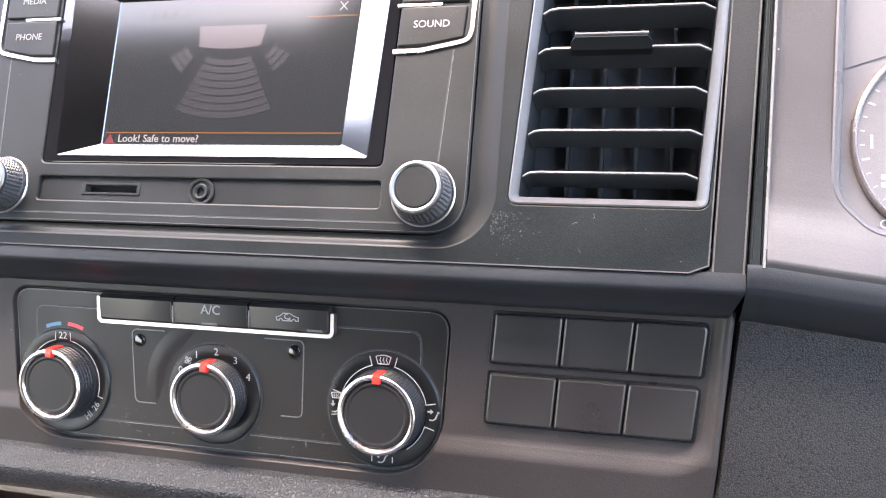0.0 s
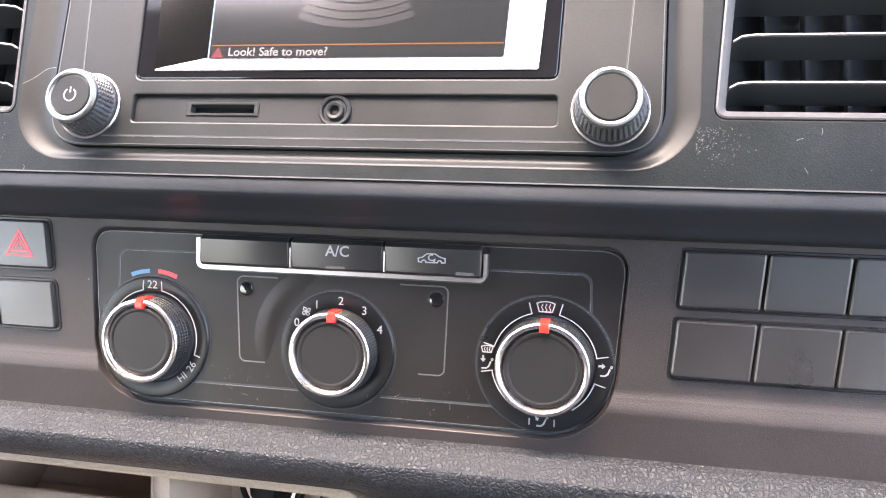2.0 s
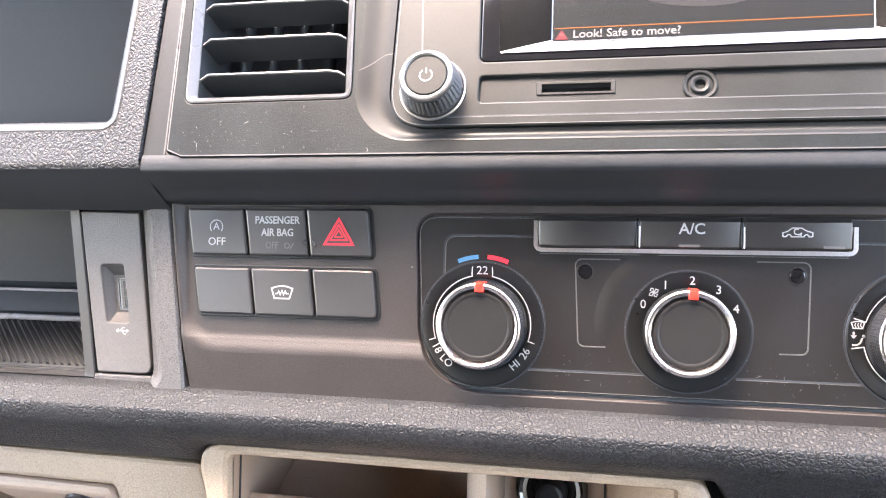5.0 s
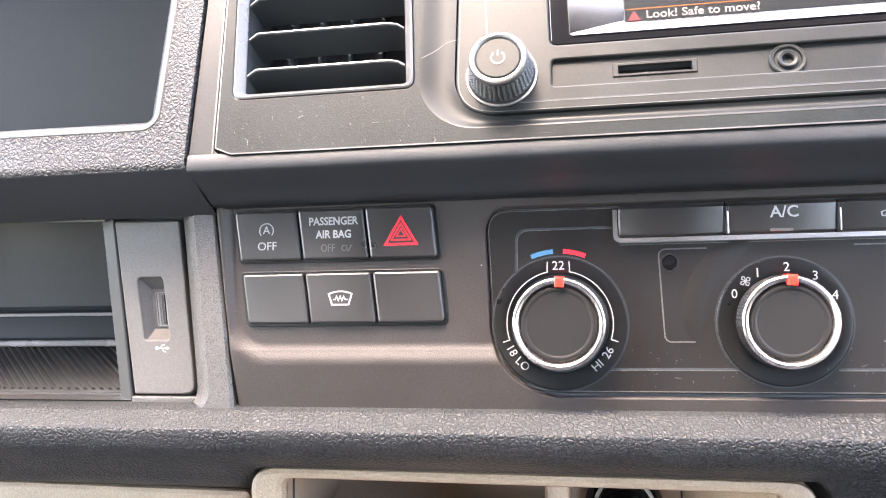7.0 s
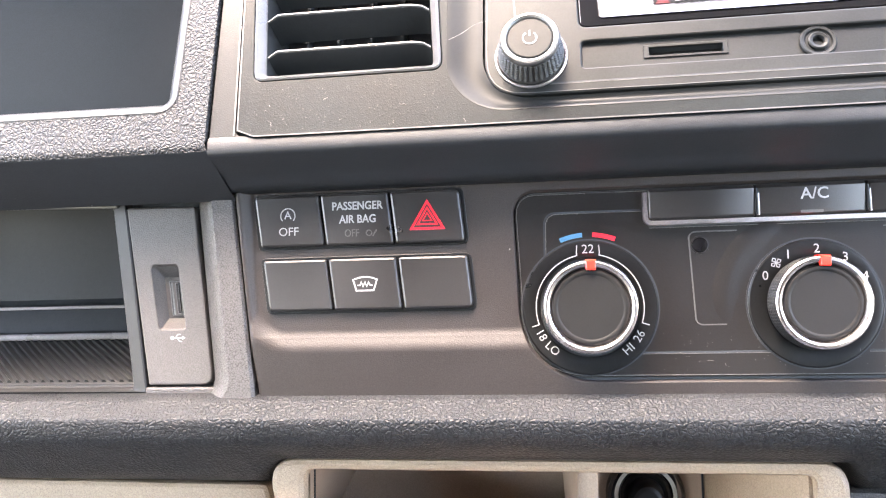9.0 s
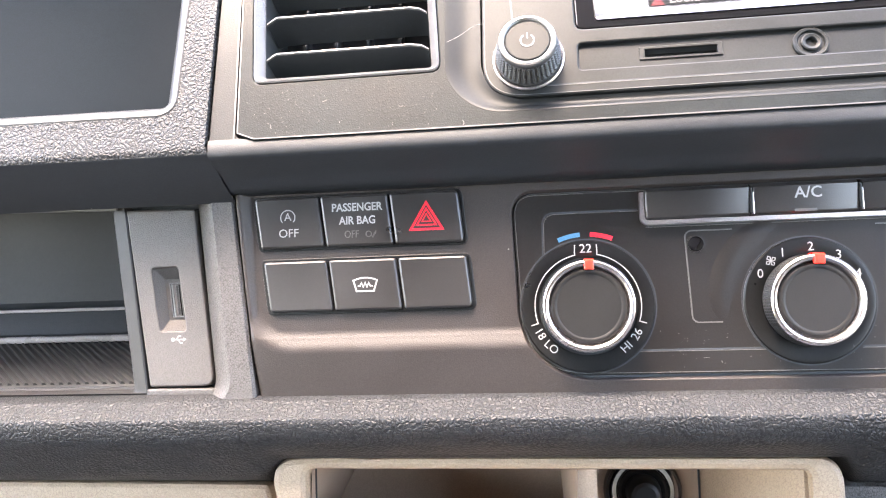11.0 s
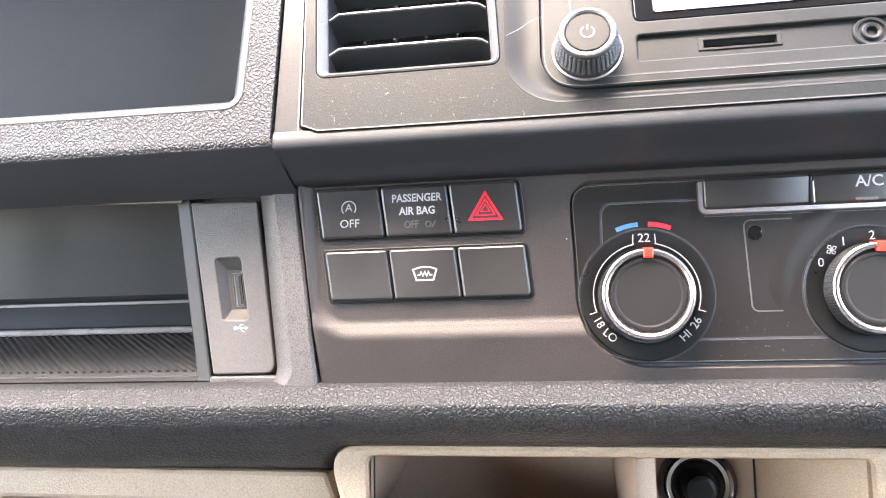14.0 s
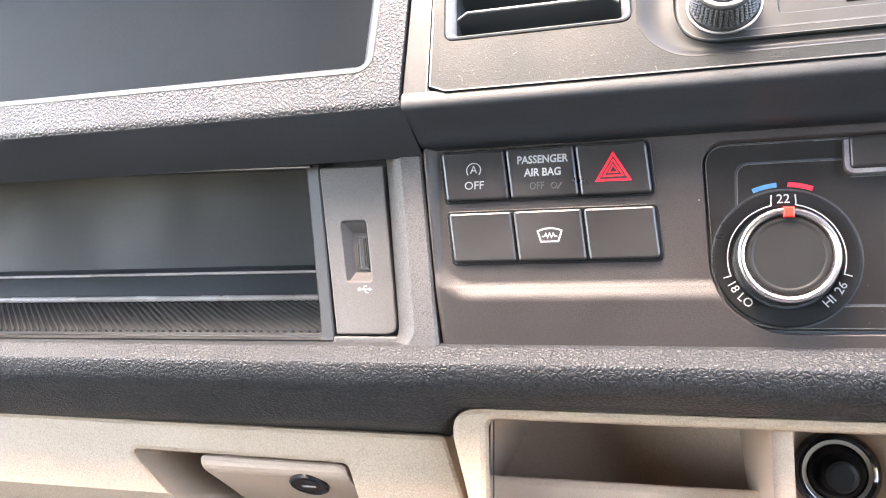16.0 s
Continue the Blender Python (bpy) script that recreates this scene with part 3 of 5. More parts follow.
# ---- radio ----
def radio():
    th = thing("car_radio", "black car radio with small touch screen, two knobs and card slot", "car radio", R @ Matrix.Translation((0.0012, 0, 0.0009)))
    F = -0.0012
    face = poly_round([(-0.1155, -0.0141), (0.1170, -0.0141), (0.1170, 0.118), (-0.1155, 0.118)], (0.0160, 0.0160, 0.012, 0.012), 10)
    gl = poly_round([(-0.0805, 0.0128), (0.0812, 0.0128), (0.0840, 0.112), (-0.0832, 0.112)], 0.003)
    slot = rrect(-0.0800, 0.0815, -0.0042, 0.0066, 0.0014)
    part("radio_seam", plate(inset(face, -0.0012), F - 0.007, F - 0.0045, 0.0003), DIAL, th)
    part("faceplate", sheet(face, [gl, slot], F + 0.0006, 0.004, 0.0007, 0.003), FACE, th)
    card = rrect(-0.0564, -0.0304, -0.0004, 0.0030, 0.0002)
    part("slot_floor", sheet(inset(slot, -0.0006), [card], F - 0.0011, 0.0006, 0.0001, 0.0006), FACE, th)
    # bright chamfer that runs down to the display
    fr = [(-0.0730, 0.0163), (0.0743, 0.0163), (0.0790, 0.1050), (-0.0772, 0.1050)]
    di = [(-0.0530, 0.0226), (0.0612, 0.0226), (0.0640, 0.0905), (-0.0540, 0.0905)]
    part("screen_surround", sheet(inset(gl, 0.0004), [poly_round(fr, 0.0012)], F + 0.0002, 0.004, 0.0003, 0.003), GLOSS, th, "glossy black screen surround")
    o1, i1 = poly_round(fr, 0.0012), poly_round(di, 0.0006)
    bm = bmesh.new()
    loft(bm, [at_depth(inset(o1, -0.0002), F + 0.0001), at_depth(o1, F + 0.0007), at_depth(inset(i1, -0.0004), F - 0.0026), at_depth(i1, F - 0.0030)], last=False)
    part("screen_bezel", bm, BEZEL, th, "bright mirror-like chamfered bezel")
    scr = part("display", plate(i1, F - 0.004, F - 0.0029, 0.0001), SCREEN, th, "lit display with parking sensor picture")
    D = F - 0.0029
    part("orange_line", stroke([(-0.0524, 0.0278), (0.0610, 0.0278)], 0.0005, D), ORANGE, scr)
    part("orange_line", stroke([(0.040, 0.0800), (0.0632, 0.0800)], 0.0005, D), ORANGE, scr)
    text("caption", "Look! Safe to move?", 0.0048, -0.0252, 0.0250, D, SCREENWHITE, scr, width=1.02, bold=0.00006)
    part("warning_triangle", fill([(-0.0522, 0.0229), (-0.0470, 0.0229), (-0.0496, 0.0272)], D), SCREENRED, scr)
    part("close_box", stroke(rrect(0.0520, 0.0605, 0.0805, 0.0885, 0.0004, 2), 0.0003, D, True), SCREENFAN, scr)
    part("close_cross", stroke([(0.0545, 0.0825), (0.0580, 0.0865)], 0.0005, D, bm=stroke([(0.0545, 0.0865), (0.0580, 0.0825)], 0.0005, D)), SCREENWHITE, scr)
    # the picture of the car's rear and its sensor fans
    part("car_shape", fill([(-0.0106 + 0.0300 * k / 12, 0.0664 + 0.0012 * (2 * k / 12 - 1) ** 2) for k in range(13)] + [(0.0212, 0.0772), (-0.0116, 0.0772)], D), SCREENPINK, scr)
    cx = 0.0045
    for k in range(8):
        z0 = 0.0385 + 0.0031 * k
        w = 0.0230 - 0.0016 * k
        b = 0.0042 * (1 - k / 12)
        lo = [(cx + w * u, z0 - b * (1 - u * u)) for u in np.linspace(-1, 1, 13)]
        hi = [(cx + (w - 0.0012) * u, z0 + 0.0027 - b * (1 - u * u)) for u in np.linspace(1, -1, 13)]
        part("sensor_arc", fill([tuple(map(float, p)) for p in lo + hi], D), SCREENFAN, scr)
    for sg in (-1, 1):
        for k in range(3):
            part("side_arc", stroke(arc(cx + sg * 0.0105, 0.0730, 0.0135 + 0.0032 * k, 270 + sg * 34, 270 + sg * 62, 10), 0.0024, D), SCREENFAN, scr)
    for j in range(4):
        part("text_bar", fill(rrect(-0.0405 + 0.0055 * j, -0.0362 + 0.0055 * j, 0.0822, 0.0856, 0.0004, 2), D), SCREENFAN, scr)
    # hard keys with chrome brackets
    for sg, top in ((1, ("SOUND",)), (-1, ("PHONE", "MEDIA"))):
        def q(pts, sg=sg):
            return pts if sg > 0 else [(-x, z) for x, z in reversed(pts)]
        ox = 0.0 if sg > 0 else 0.0005
        for k in range(3):
            z0 = 0.0645 + 0.0178 * k
            t = 0.0004 * k
            if k == 0:
                c = [(0.0832 + t, z0 - 0.0012), (0.0950, z0 - 0.0008), (0.1108, z0 + 0.0022), (0.1116, z0 + 0.0158), (0.0838, z0 + 0.0158)]
            else:
                c = [(0.0836 + t, z0), (0.1116 + t, z0), (0.1120 + t, z0 + 0.0158), (0.0840 + t, z0 + 0.0158)]
            key = part("key", plate(poly_round(q(c), 0.0008), F, F + 0.0018, 0.0006), FACE, th)
            word = top[k] if k < len(top) else ""
            if word:
                text("legend", word, 0.0044, sg * 0.0972 - (0.0005 if sg < 0 else 0), z0 + 0.0080, F + 0.0019, GREYPRINT if sg > 0 else DIMPRINT, key, width=1.0)
        path = [(0.0815, 0.0612), (0.0905, 0.0614), (0.0960, 0.0620), (0.1050, 0.0638), (0.1118, 0.0655), (0.1138, 0.0690), (0.1142, 0.0760), (0.1152, 0.115)]
        part("key_bracket", stroke(spline(q(path) if sg > 0 else [(-x, z) for x, z in path], 5), 0.0018, F + 0.0004, t=0.0012), SILVER, th, "pale silver key bracket")
        for k in (1, 2):
            zz = 0.0634 + 0.0178 * k
            part("key_bar", stroke([(sg * 0.0820, zz), (sg * 0.1010, zz)], 0.0012, F + 0.0004, t=0.0014), SILVER, th)
        part("seam_line", stroke([(sg * 0.1068, 0.0618), (sg * 0.1040, 0.0150)], 0.0004, F + 0.0006, t=0.00005), VOID, th)
        # highlight beside the seam, painted as a pale line
        part("seam_highlight", stroke([(sg * 0.1068 + 0.0004, 0.0618), (sg * 0.1040 + 0.0004, 0.0150)], 0.00022, F + 0.0006, t=0.0001), EDGE, th)
    # light caught by the faceplate's edge, painted as a pale outline
    part("face_edge", stroke(inset(face, 0.0009), 0.00028, F + 0.00055, True, t=0.0002), VENTLIP, th, "thin painted highlight round the edge of the faceplate")
    part("seam_highlight", stroke([(-0.092, -0.0102), (0.092, -0.0102)], 0.00022, F + 0.0006, t=0.0001), EDGE, th)
    part("seam_line", stroke([(-0.092, -0.0098), (0.092, -0.0098)], 0.00045, F + 0.0006, t=0.00005), VOID, th)
    # card slot and audio socket
    part("slot_bevel", ring_plate(rrect(-0.0582, -0.0288, -0.0013, 0.0041, 0.0003), rrect(-0.0562, -0.0306, -0.0002, 0.0030, 0.0002), F - 0.0012, F - 0.0006, 0.0002), FACE, th)
    bm = bmesh.new()
    loft(bm, [at_depth(inset(card, -0.0001), F - 0.0014), at_depth(card, F - 0.0080)], last=True)
    part("card_slot", bm, VOID, th, "black memory card slot")
    jack = part("audio_socket", lathe([(0.0062, F - 0.0013), (0.0061, F - 0.0002), (0.0057, F + 0.0002), (0.0048, F + 0.0001), (0.0044, F - 0.0006), (0.0030, F - 0.0006)], 40, cx=0.0012, cz=0.0009, cap=False), FACE, th)
    part("jack_ring", lathe([(0.0034, F - 0.0008), (0.0034, F + 0.0002), (0.0030, F + 0.0005), (0.0020, F + 0.0003), (0.0018, F - 0.001)], 28, cx=0.0012, cz=0.0009, cap=False), FACE, jack)
    part("jack_hole", lathe([(0.0019, F + 0.0002), (0.0018, F - 0.0090)], 20, cx=0.0012, cz=0.0009), VOID, jack)
    return th


radio()


def radio_knob(x, power):
    th = thing("radio_knob", "black knurled radio knob with chrome rim and power mark" if power else "black knurled radio knob with chrome rim", "knob",
               R @ Matrix.Translation((x, 0, 0.0026)), group="radio knobs")
    B = -0.0006
    part("base_ring", lathe([(0.0132, B), (0.0132, B + 0.0007), (0.0128, B + 0.0011), (0.0122, B + 0.0007), (0.0120, B)], 64, cap=False), SILVER, th, "thin silver base ring")
    part("skirt", lathe([(0.0121, B - 0.002), (0.0119, B + 0.0020), (0.0112, B + 0.0028)], 64, cap=True), KNOB, th)
    part("grip", knurl(0.0115, B + 0.0020, B + 0.0098, 6, 38, 0.0008, r1=0.0102), KNOB, th, "knurled black grip")
    part("grip_core", lathe([(0.0113, B + 0.0010), (0.0100, B + 0.0100), (0.0090, B + 0.0106)], 64), KNOB, th)
    part("cap_rim", lathe([(0.0098, B + 0.0094), (0.0104, B + 0.0101), (0.0105, B + 0.0114), (0.0101, B + 0.0123), (0.0093, B + 0.0125), (0.0085, B + 0.0121), (0.0081, B + 0.0115)], 64, cap=False), KNOBRIM, th, "satin dark chrome cap rim")
    cap = part("cap", lathe([(0.0085, B + 0.0112), (0.0081, B + 0.0117), (0.0076, B + 0.0121), (0.0030, B + 0.0121)], 48), KNOBCAP, th)
    if power:
        m = stroke(arc(0, 0, 0.0024, 125, 415, 24), 0.0005, B + 0.0122)
        part("power_mark", stroke([(0, 0.0008), (0, 0.0030)], 0.0005, B + 0.0122, bm=m), GREYPRINT, cap)
    return th


radio_knob(-0.0972, True)
radio_knob(0.1006, False)


# ---- climate control panel ----
def climate_panel():
    th = thing("climate_control_unit", "black climate control unit with three dials and silver button bar", "climate control", Matrix.Translation((0, 0.0028, 0)))
    out = poly_round([(-0.1030, -0.0664), (0.1052, -0.0664), (0.1094, 0.0030), (-0.1060, 0.0030)], (0.0254, 0.0254, 0.0095, 0.0085), 8)
    part("panel_seam", plate(inset(out, -0.0011), -0.002, -0.0001, 0.0003), VOID, th)
    part("panel_body", plate(out, -0.002, 0.0008, 0.0008), PANEL, th)
    H0 = 0.0008
    # the rim's highlight, drawn in pale colour all round
    part("panel_edge", stroke(inset(out, 0.0007), 0.00028, H0 - 0.0001, True, t=0.0003), EDGE, th, "thin pale line painted as the panel's lit edge")
    # fine seams pressed into the panel, each with a painted highlight line beside it
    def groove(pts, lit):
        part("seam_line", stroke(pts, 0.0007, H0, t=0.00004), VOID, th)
        part("seam_highlight", stroke([(x + lit[0], z + lit[1]) for x, z in pts], 0.00024, H0, t=0.00012), EDGE, th)
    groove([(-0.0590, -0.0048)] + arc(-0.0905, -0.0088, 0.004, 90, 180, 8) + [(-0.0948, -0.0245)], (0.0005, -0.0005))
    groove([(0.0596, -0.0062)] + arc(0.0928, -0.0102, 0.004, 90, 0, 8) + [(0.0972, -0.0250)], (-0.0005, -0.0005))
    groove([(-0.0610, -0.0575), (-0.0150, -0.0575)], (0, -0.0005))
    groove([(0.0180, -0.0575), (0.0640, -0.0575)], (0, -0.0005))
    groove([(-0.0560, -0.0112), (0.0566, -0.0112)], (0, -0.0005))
    # shallow windows on either side of the fan dial; lit edges painted pale
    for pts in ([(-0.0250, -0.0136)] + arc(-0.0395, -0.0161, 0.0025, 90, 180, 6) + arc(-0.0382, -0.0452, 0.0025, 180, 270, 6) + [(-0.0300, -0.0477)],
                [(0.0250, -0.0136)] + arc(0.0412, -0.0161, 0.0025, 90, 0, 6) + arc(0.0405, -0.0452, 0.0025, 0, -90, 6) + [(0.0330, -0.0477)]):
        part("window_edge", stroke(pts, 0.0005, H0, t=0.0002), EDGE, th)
    for x in (-0.0382, 0.0392):
        part("sensor_rim", lathe([(0.0034, H0 - 0.0004), (0.0033, H0 + 0.0002), (0.0029, H0 + 0.0003), (0.0027, H0 - 0.0002)], 32, cx=x, cz=-0.0186, cap=False), PANEL, th)
        part("sensor", lathe([(0.0028, H0), (0.0025, H0 + 0.0003), (0.0016, H0 + 0.00045), (0.0006, H0 + 0.0005)], 32, cx=x, cz=-0.0186), GLOSS, th, "small round black sensor lens")
    # shallow dish that rises beside the fan dial
    bm = bmesh.new()
    loops = []
    for k in range(25):
        a = radians(98 + 104 * k / 24)
        g = math.sin(math.pi * k / 24) ** 0.7
        loops.append([((r0) * math.cos(a) + 0.0005, -(H0 - 0.0006 + hh * g), r0 * math.sin(a) - 0.0406) for r0, hh in
                      ((0.0236, 0.00066), (0.0258, 0.00070), (0.0276, 0.00088), (0.0296, 0.00135), (0.0316, 0.00140), (0.0336, 0.00105), (0.0362, 0.0005))])
    loft(bm, loops, last=False, closed=False)
    part("fan_dish", bm, PANEL, th)
    # silver bracket and the three keys
    br = [(-0.0574, 0.0012), (-0.0574, -0.0075)] + arc(-0.0552, -0.0080, 0.0022, 180, 270, 6) + arc(0.0558, -0.0080, 0.0022, 270, 360, 6) + [(0.0580, -0.0075), (0.0580, -0.0005)]
    part("bracket", stroke(br, 0.0016, H0, t=0.0032), SILVER, th, "satin silver bracket under the keys")
    for x0, x1 in ((-0.0562, -0.0190), (-0.0180, 0.0186), (0.0196, 0.0566)):
        bm = bmesh.new()
        prof = [(0.0, 0.0026), (-0.0032, 0.0026), (-0.0056, 0.0010), (-0.0052, -0.0040), (-0.0048, -0.0082), (-0.0040, -0.0090), (0.0, -0.0090)]
        xs = [(x0, 0.0008), (x0 + 0.0003, 0.0002), (x0 + 0.0009, 0.0), (x1 - 0.0009, 0.0), (x1 - 0.0003, 0.0002), (x1, 0.0008)]
        loft(bm, [[(x, y + dy if y < -0.0005 else y, z) for y, z in prof] for x, dy in xs], first=True, last=True)
        key = part("key", bm, BUTTON, th, "black rocker key")
        if x0 > 0:
            car = [(-0.0053, -0.0012), (-0.0055, 0.0002), (-0.0036, 0.0008), (-0.0020, 0.0021), (0.0014, 0.0021), (0.0034, 0.0009), (0.0054, 0.0004), (0.0054, -0.0012)]
            for wheel in (0.0032, -0.0032):
                car += [(wheel + 0.0009 * math.cos(radians(k)), -0.0013 + 0.0009 * math.sin(radians(k))) for k in range(0, 181, 36)]
            part("icon", stroke(moved(car, 0.0380, -0.0030, 0.94), 0.00040, 0.0054, True, t=0.0003), WHITE, key)
            turn_back = stroke(moved(arc(0, 0.0006, 0.0010, 60, 300, 12), 0.0378, -0.0030), 0.00034, 0.0054, t=0.0003)
            part("icon", fill(moved([(0.0002, -0.0010), (0.0016, 0.0000), (0.0015, -0.0013)], 0.0378, -0.0026), 0.0054, turn_back, t=0.0003), WHITE, key)
            part("lamp", fill(rrect(0.0470, 0.0540, -0.0085, -0.0075, 0.0002, 2), 0.0049, t=0.0003), FAINT, key)
        elif x0 > -0.03:
            text("legend", "A/C", 0.0058, 0.0012, -0.0018, 0.0056, WHITE, key, bold=0.00006)
            part("lamp", fill(rrect(-0.0036, 0.0040, -0.0085, -0.0075, 0.0002, 2), 0.0049, t=0.0003), FAINT, key)
    for x in (-0.0185, 0.0191):
        part("key_fin", plate(rrect(x - 0.0007, x + 0.0003, -0.0086, 0.0010, 0.0004, 3), 0.0, 0.0058, 0.0003), DIAL, th)
        part("fin_edge", plate(rrect(x + 0.0004, x + 0.0008, -0.0088, -0.0008, 0.0002, 3), 0.0, 0.0057, 0.0002), SILVER, th, "thin silver edge between the keys")
    return th


climate_panel()


def screen_icon(w, h):
    """A windscreen outline."""
    o = [(-w * 0.36, -h / 2)] + [(-w / 2 + w * k / 8, h / 2 - h * 0.20 * (abs(k - 4) / 4) ** 2) for k in range(9)] + [(w * 0.36, -h / 2)]
    return o


def dial(x, z, ring, r, height, turn, kind):
    names = {"temp": "black temperature dial with silver rim and red pointer", "fan": "black fan speed dial with silver rim and red pointer",
             "air": "large black air direction dial with silver rim and red pointer"}
    th = thing("climate_dial", names[kind], "dial", Matrix.Translation((x, 0.0028, z)), group="climate dials")
    Z = 0.0008
    part("dial_seam", lathe([(ring + 0.0006, Z - 0.002), (ring + 0.0006, Z + 0.0002), (ring - 0.001, Z + 0.0002)], 96), VOID, th)
    plat = part("scale_ring", lathe([(ring, Z - 0.002), (ring, Z + 0.0006), (ring - 0.0005, Z + 0.0011), (ring - 0.0012, Z + 0.0012), (ring - 0.0060, Z + 0.0010), (ring - 0.0066, Z + 0.0007), (r + 0.0008, Z - 0.0014), (r - 0.002, Z - 0.0016)], 96), DIAL, th, "glossy black scale ring with white marks")
    S = Z + 0.0012
    top = Z + height
    part("grip_core", lathe([(r + 0.0004, Z - 0.002), (r + 0.0002, Z + height * 0.4), (r - 0.0006, top - 0.0022)], 96), KNOB, th)
    part("grip", knurl(r + 0.0004, Z + 0.0016, top - 0.0011, 5, 90, 0.00045, r1=r - 0.0002, gap=0.62), GRIP, th, "finely ribbed black grip")
    part("rim", lathe([(r - 0.0004, top - 0.0012), (r + 0.0001, top - 0.0009), (r, top - 0.0005), (r - 0.0005, top - 0.0001), (r - 0.0012, top), (r - 0.0019, top - 0.0004),
                       (r - 0.0024, top - 0.0012), (r - 0.0028, top - 0.0020)], 96, cap=False), RIM, th, "polished silver rim")
    part("cap", lathe([(r - 0.0026, top - 0.0022), (r - 0.0030, top - 0.0014), (r - 0.0035, top - 0.0010), (r - 0.0041, top - 0.0009), (r - 0.0045, top - 0.0010), (r - 0.0050, top - 0.0012), (0.002, top - 0.0012)], 72), CAP, th)
    bm = bmesh.new()
    a = radians(turn)
    e, n = Vector((math.cos(a), math.sin(a))), Vector((-math.sin(a), math.cos(a)))
    def pt(rad, w, h):
        v = e * rad + n * w
        return (v.x, -h, v.y)
    w = 0.0017
    prof = [(r + 0.0008, Z + 0.0035), (r + 0.0006, Z + height - 0.0010), (r - 0.0002, Z + height + 0.0003), (r - 0.0012, Z + height + 0.0005), (r - 0.0032, Z + height + 0.0002), (r - 0.0034, Z + height - 0.002)]
    loft(bm, [[pt(p, -w, h) for p, h in prof], [pt(p, -w * 0.8, h + 0.0002) for p, h in prof], [pt(p, w * 0.8, h + 0.0002) for p, h in prof], [pt(p, w, h) for p, h in prof]], first=True, last=True)
    part("pointer", bm, POINTER, th, "bright red pointer")
    if kind == "temp":
        part("scale_mark", stroke([(-0.0040, ring - 0.0018), (-0.0042, ring - 0.0045)] + arc(0, 0, ring - 0.0052, 102, 198, 20) + [tuple((ring - 0.0025) * c for c in (math.cos(radians(198)), math.sin(radians(198))))], 0.0004, S), WHITE, plat)
        part("scale_mark", stroke([(0.0040, ring - 0.0018), (0.0042, ring - 0.0045)] + arc(0, 0, ring - 0.0052, 78, -18, 20) + [tuple((ring - 0.0025) * c for c in (math.cos(radians(-18)), math.sin(radians(-18))))], 0.0004, S), WHITE, plat)
        text("numeral", "22", 0.0047, 0, ring - 0.0034, S, WHITE, plat)
        for body, ang, tt in (("18", 209, 300), ("LO", 227, 317), ("HI", 311, 41), ("26", 328, 58)):
            rr = ring - 0.0042
            text("numeral", body, 0.0044, rr * math.cos(radians(ang)), rr * math.sin(radians(ang)), S, WHITE, plat, turn=tt)
        for a0, a1, mat, nm in ((112, 94, BLUE, "cold_mark"), (86, 68, RED, "warm_mark")):
            part(nm, stroke(arc(0, 0, ring + 0.0022, a0, a1, 10), 0.0017, Z), mat, th, "blue colour mark" if mat is BLUE else "red colour mark")
    elif kind == "fan":
        rr = ring - 0.0036
        for body, ang in (("0", 149), ("1", 116), ("2", 86), ("3", 56), ("4", 28)):
            text("numeral", body, 0.0046, rr * math.cos(radians(ang)), rr * math.sin(radians(ang)), S, WHITE, plat)
        fx, fz = rr * math.cos(radians(131)), rr * math.sin(radians(131))
        for k in range(4):
            part("fan_blade", stroke(moved([(0.0002, 0.0), (0.0011, 0.0010), (0.0019, 0.0004), (0.0014, -0.0003), (0.0004, -0.0001)], fx, fz, 1.0, 90 * k + 20), 0.0003, S, True), GREYPRINT, plat)
    else:
        for a0, a1, ticks in ((105, 163, (1, 1)), (75, 11, (1, 1)), (190, 236, (1, 0)), (-17, -56, (1, 0))):
            ri, ro = ring - 0.0058, ring - 0.0016
            pts = arc(0, 0, ri, a0, a1, 14)
            if ticks[0]:
                pts.insert(0, (ro * math.cos(radians(a0)), ro * math.sin(radians(a0))))
            if ticks[1]:
                pts.append((ro * math.cos(radians(a1)), ro * math.sin(radians(a1))))
            part("scale_mark", stroke(pts, 0.0004, S), WHITE, plat)
        rr = ring - 0.0036
        def wind(cx, cz, k):
            bm = stroke(moved(screen_icon(0.0066, 0.0038), cx, cz, k), 0.00038, S, True)
            for j in (-1, 0, 1):
                stroke(moved([(j * 0.0014, -0.0022), (j * 0.0014 + 0.0004, -0.0012), (j * 0.0014 - 0.0002, -0.0002), (j * 0.0014 + 0.0003, 0.0010)], cx, cz, k), 0.0003, S, bm=bm)
            part("icon", bm, WHITE, plat)
        def seat(cx, cz, k):
            part("icon", stroke(moved([(-0.0022, -0.0014), (-0.0004, -0.0014), (0.0006, -0.0006), (0.0014, 0.0014)], cx, cz, k), 0.0006, S), GREYPRINT, plat)
            part("icon", stroke(moved(circle(0.0019, 0.0021, 0.0004, 10), cx, cz, k), 0.0003, S, True), GREYPRINT, plat)
        def arrow(cx, cz, k, turn):
            part("icon", fill(moved([(-0.0014, -0.0004), (0, -0.0004), (0, -0.0012), (0.0014, 0), (0, 0.0012), (0, 0.0004), (-0.0014, 0.0004)], cx, cz, k, turn), S), GREYPRINT, plat)
        wind(0.0, rr, 1.0)
        wind(-rr + 0.0004, 0.0046, 0.66)
        arrow(-rr - 0.0010, 0.0008, 0.9, 270)
        seat(-rr + 0.0006, -0.0014, 0.95)
        arrow(rr - 0.0006, 0.0010, 0.9, 0)
        seat(rr + 0.0010, -0.0012, 0.95)
        seat(0.0002, -rr, 0.95)
        arrow(-0.0018, -rr + 0.0014, 0.7, 300)
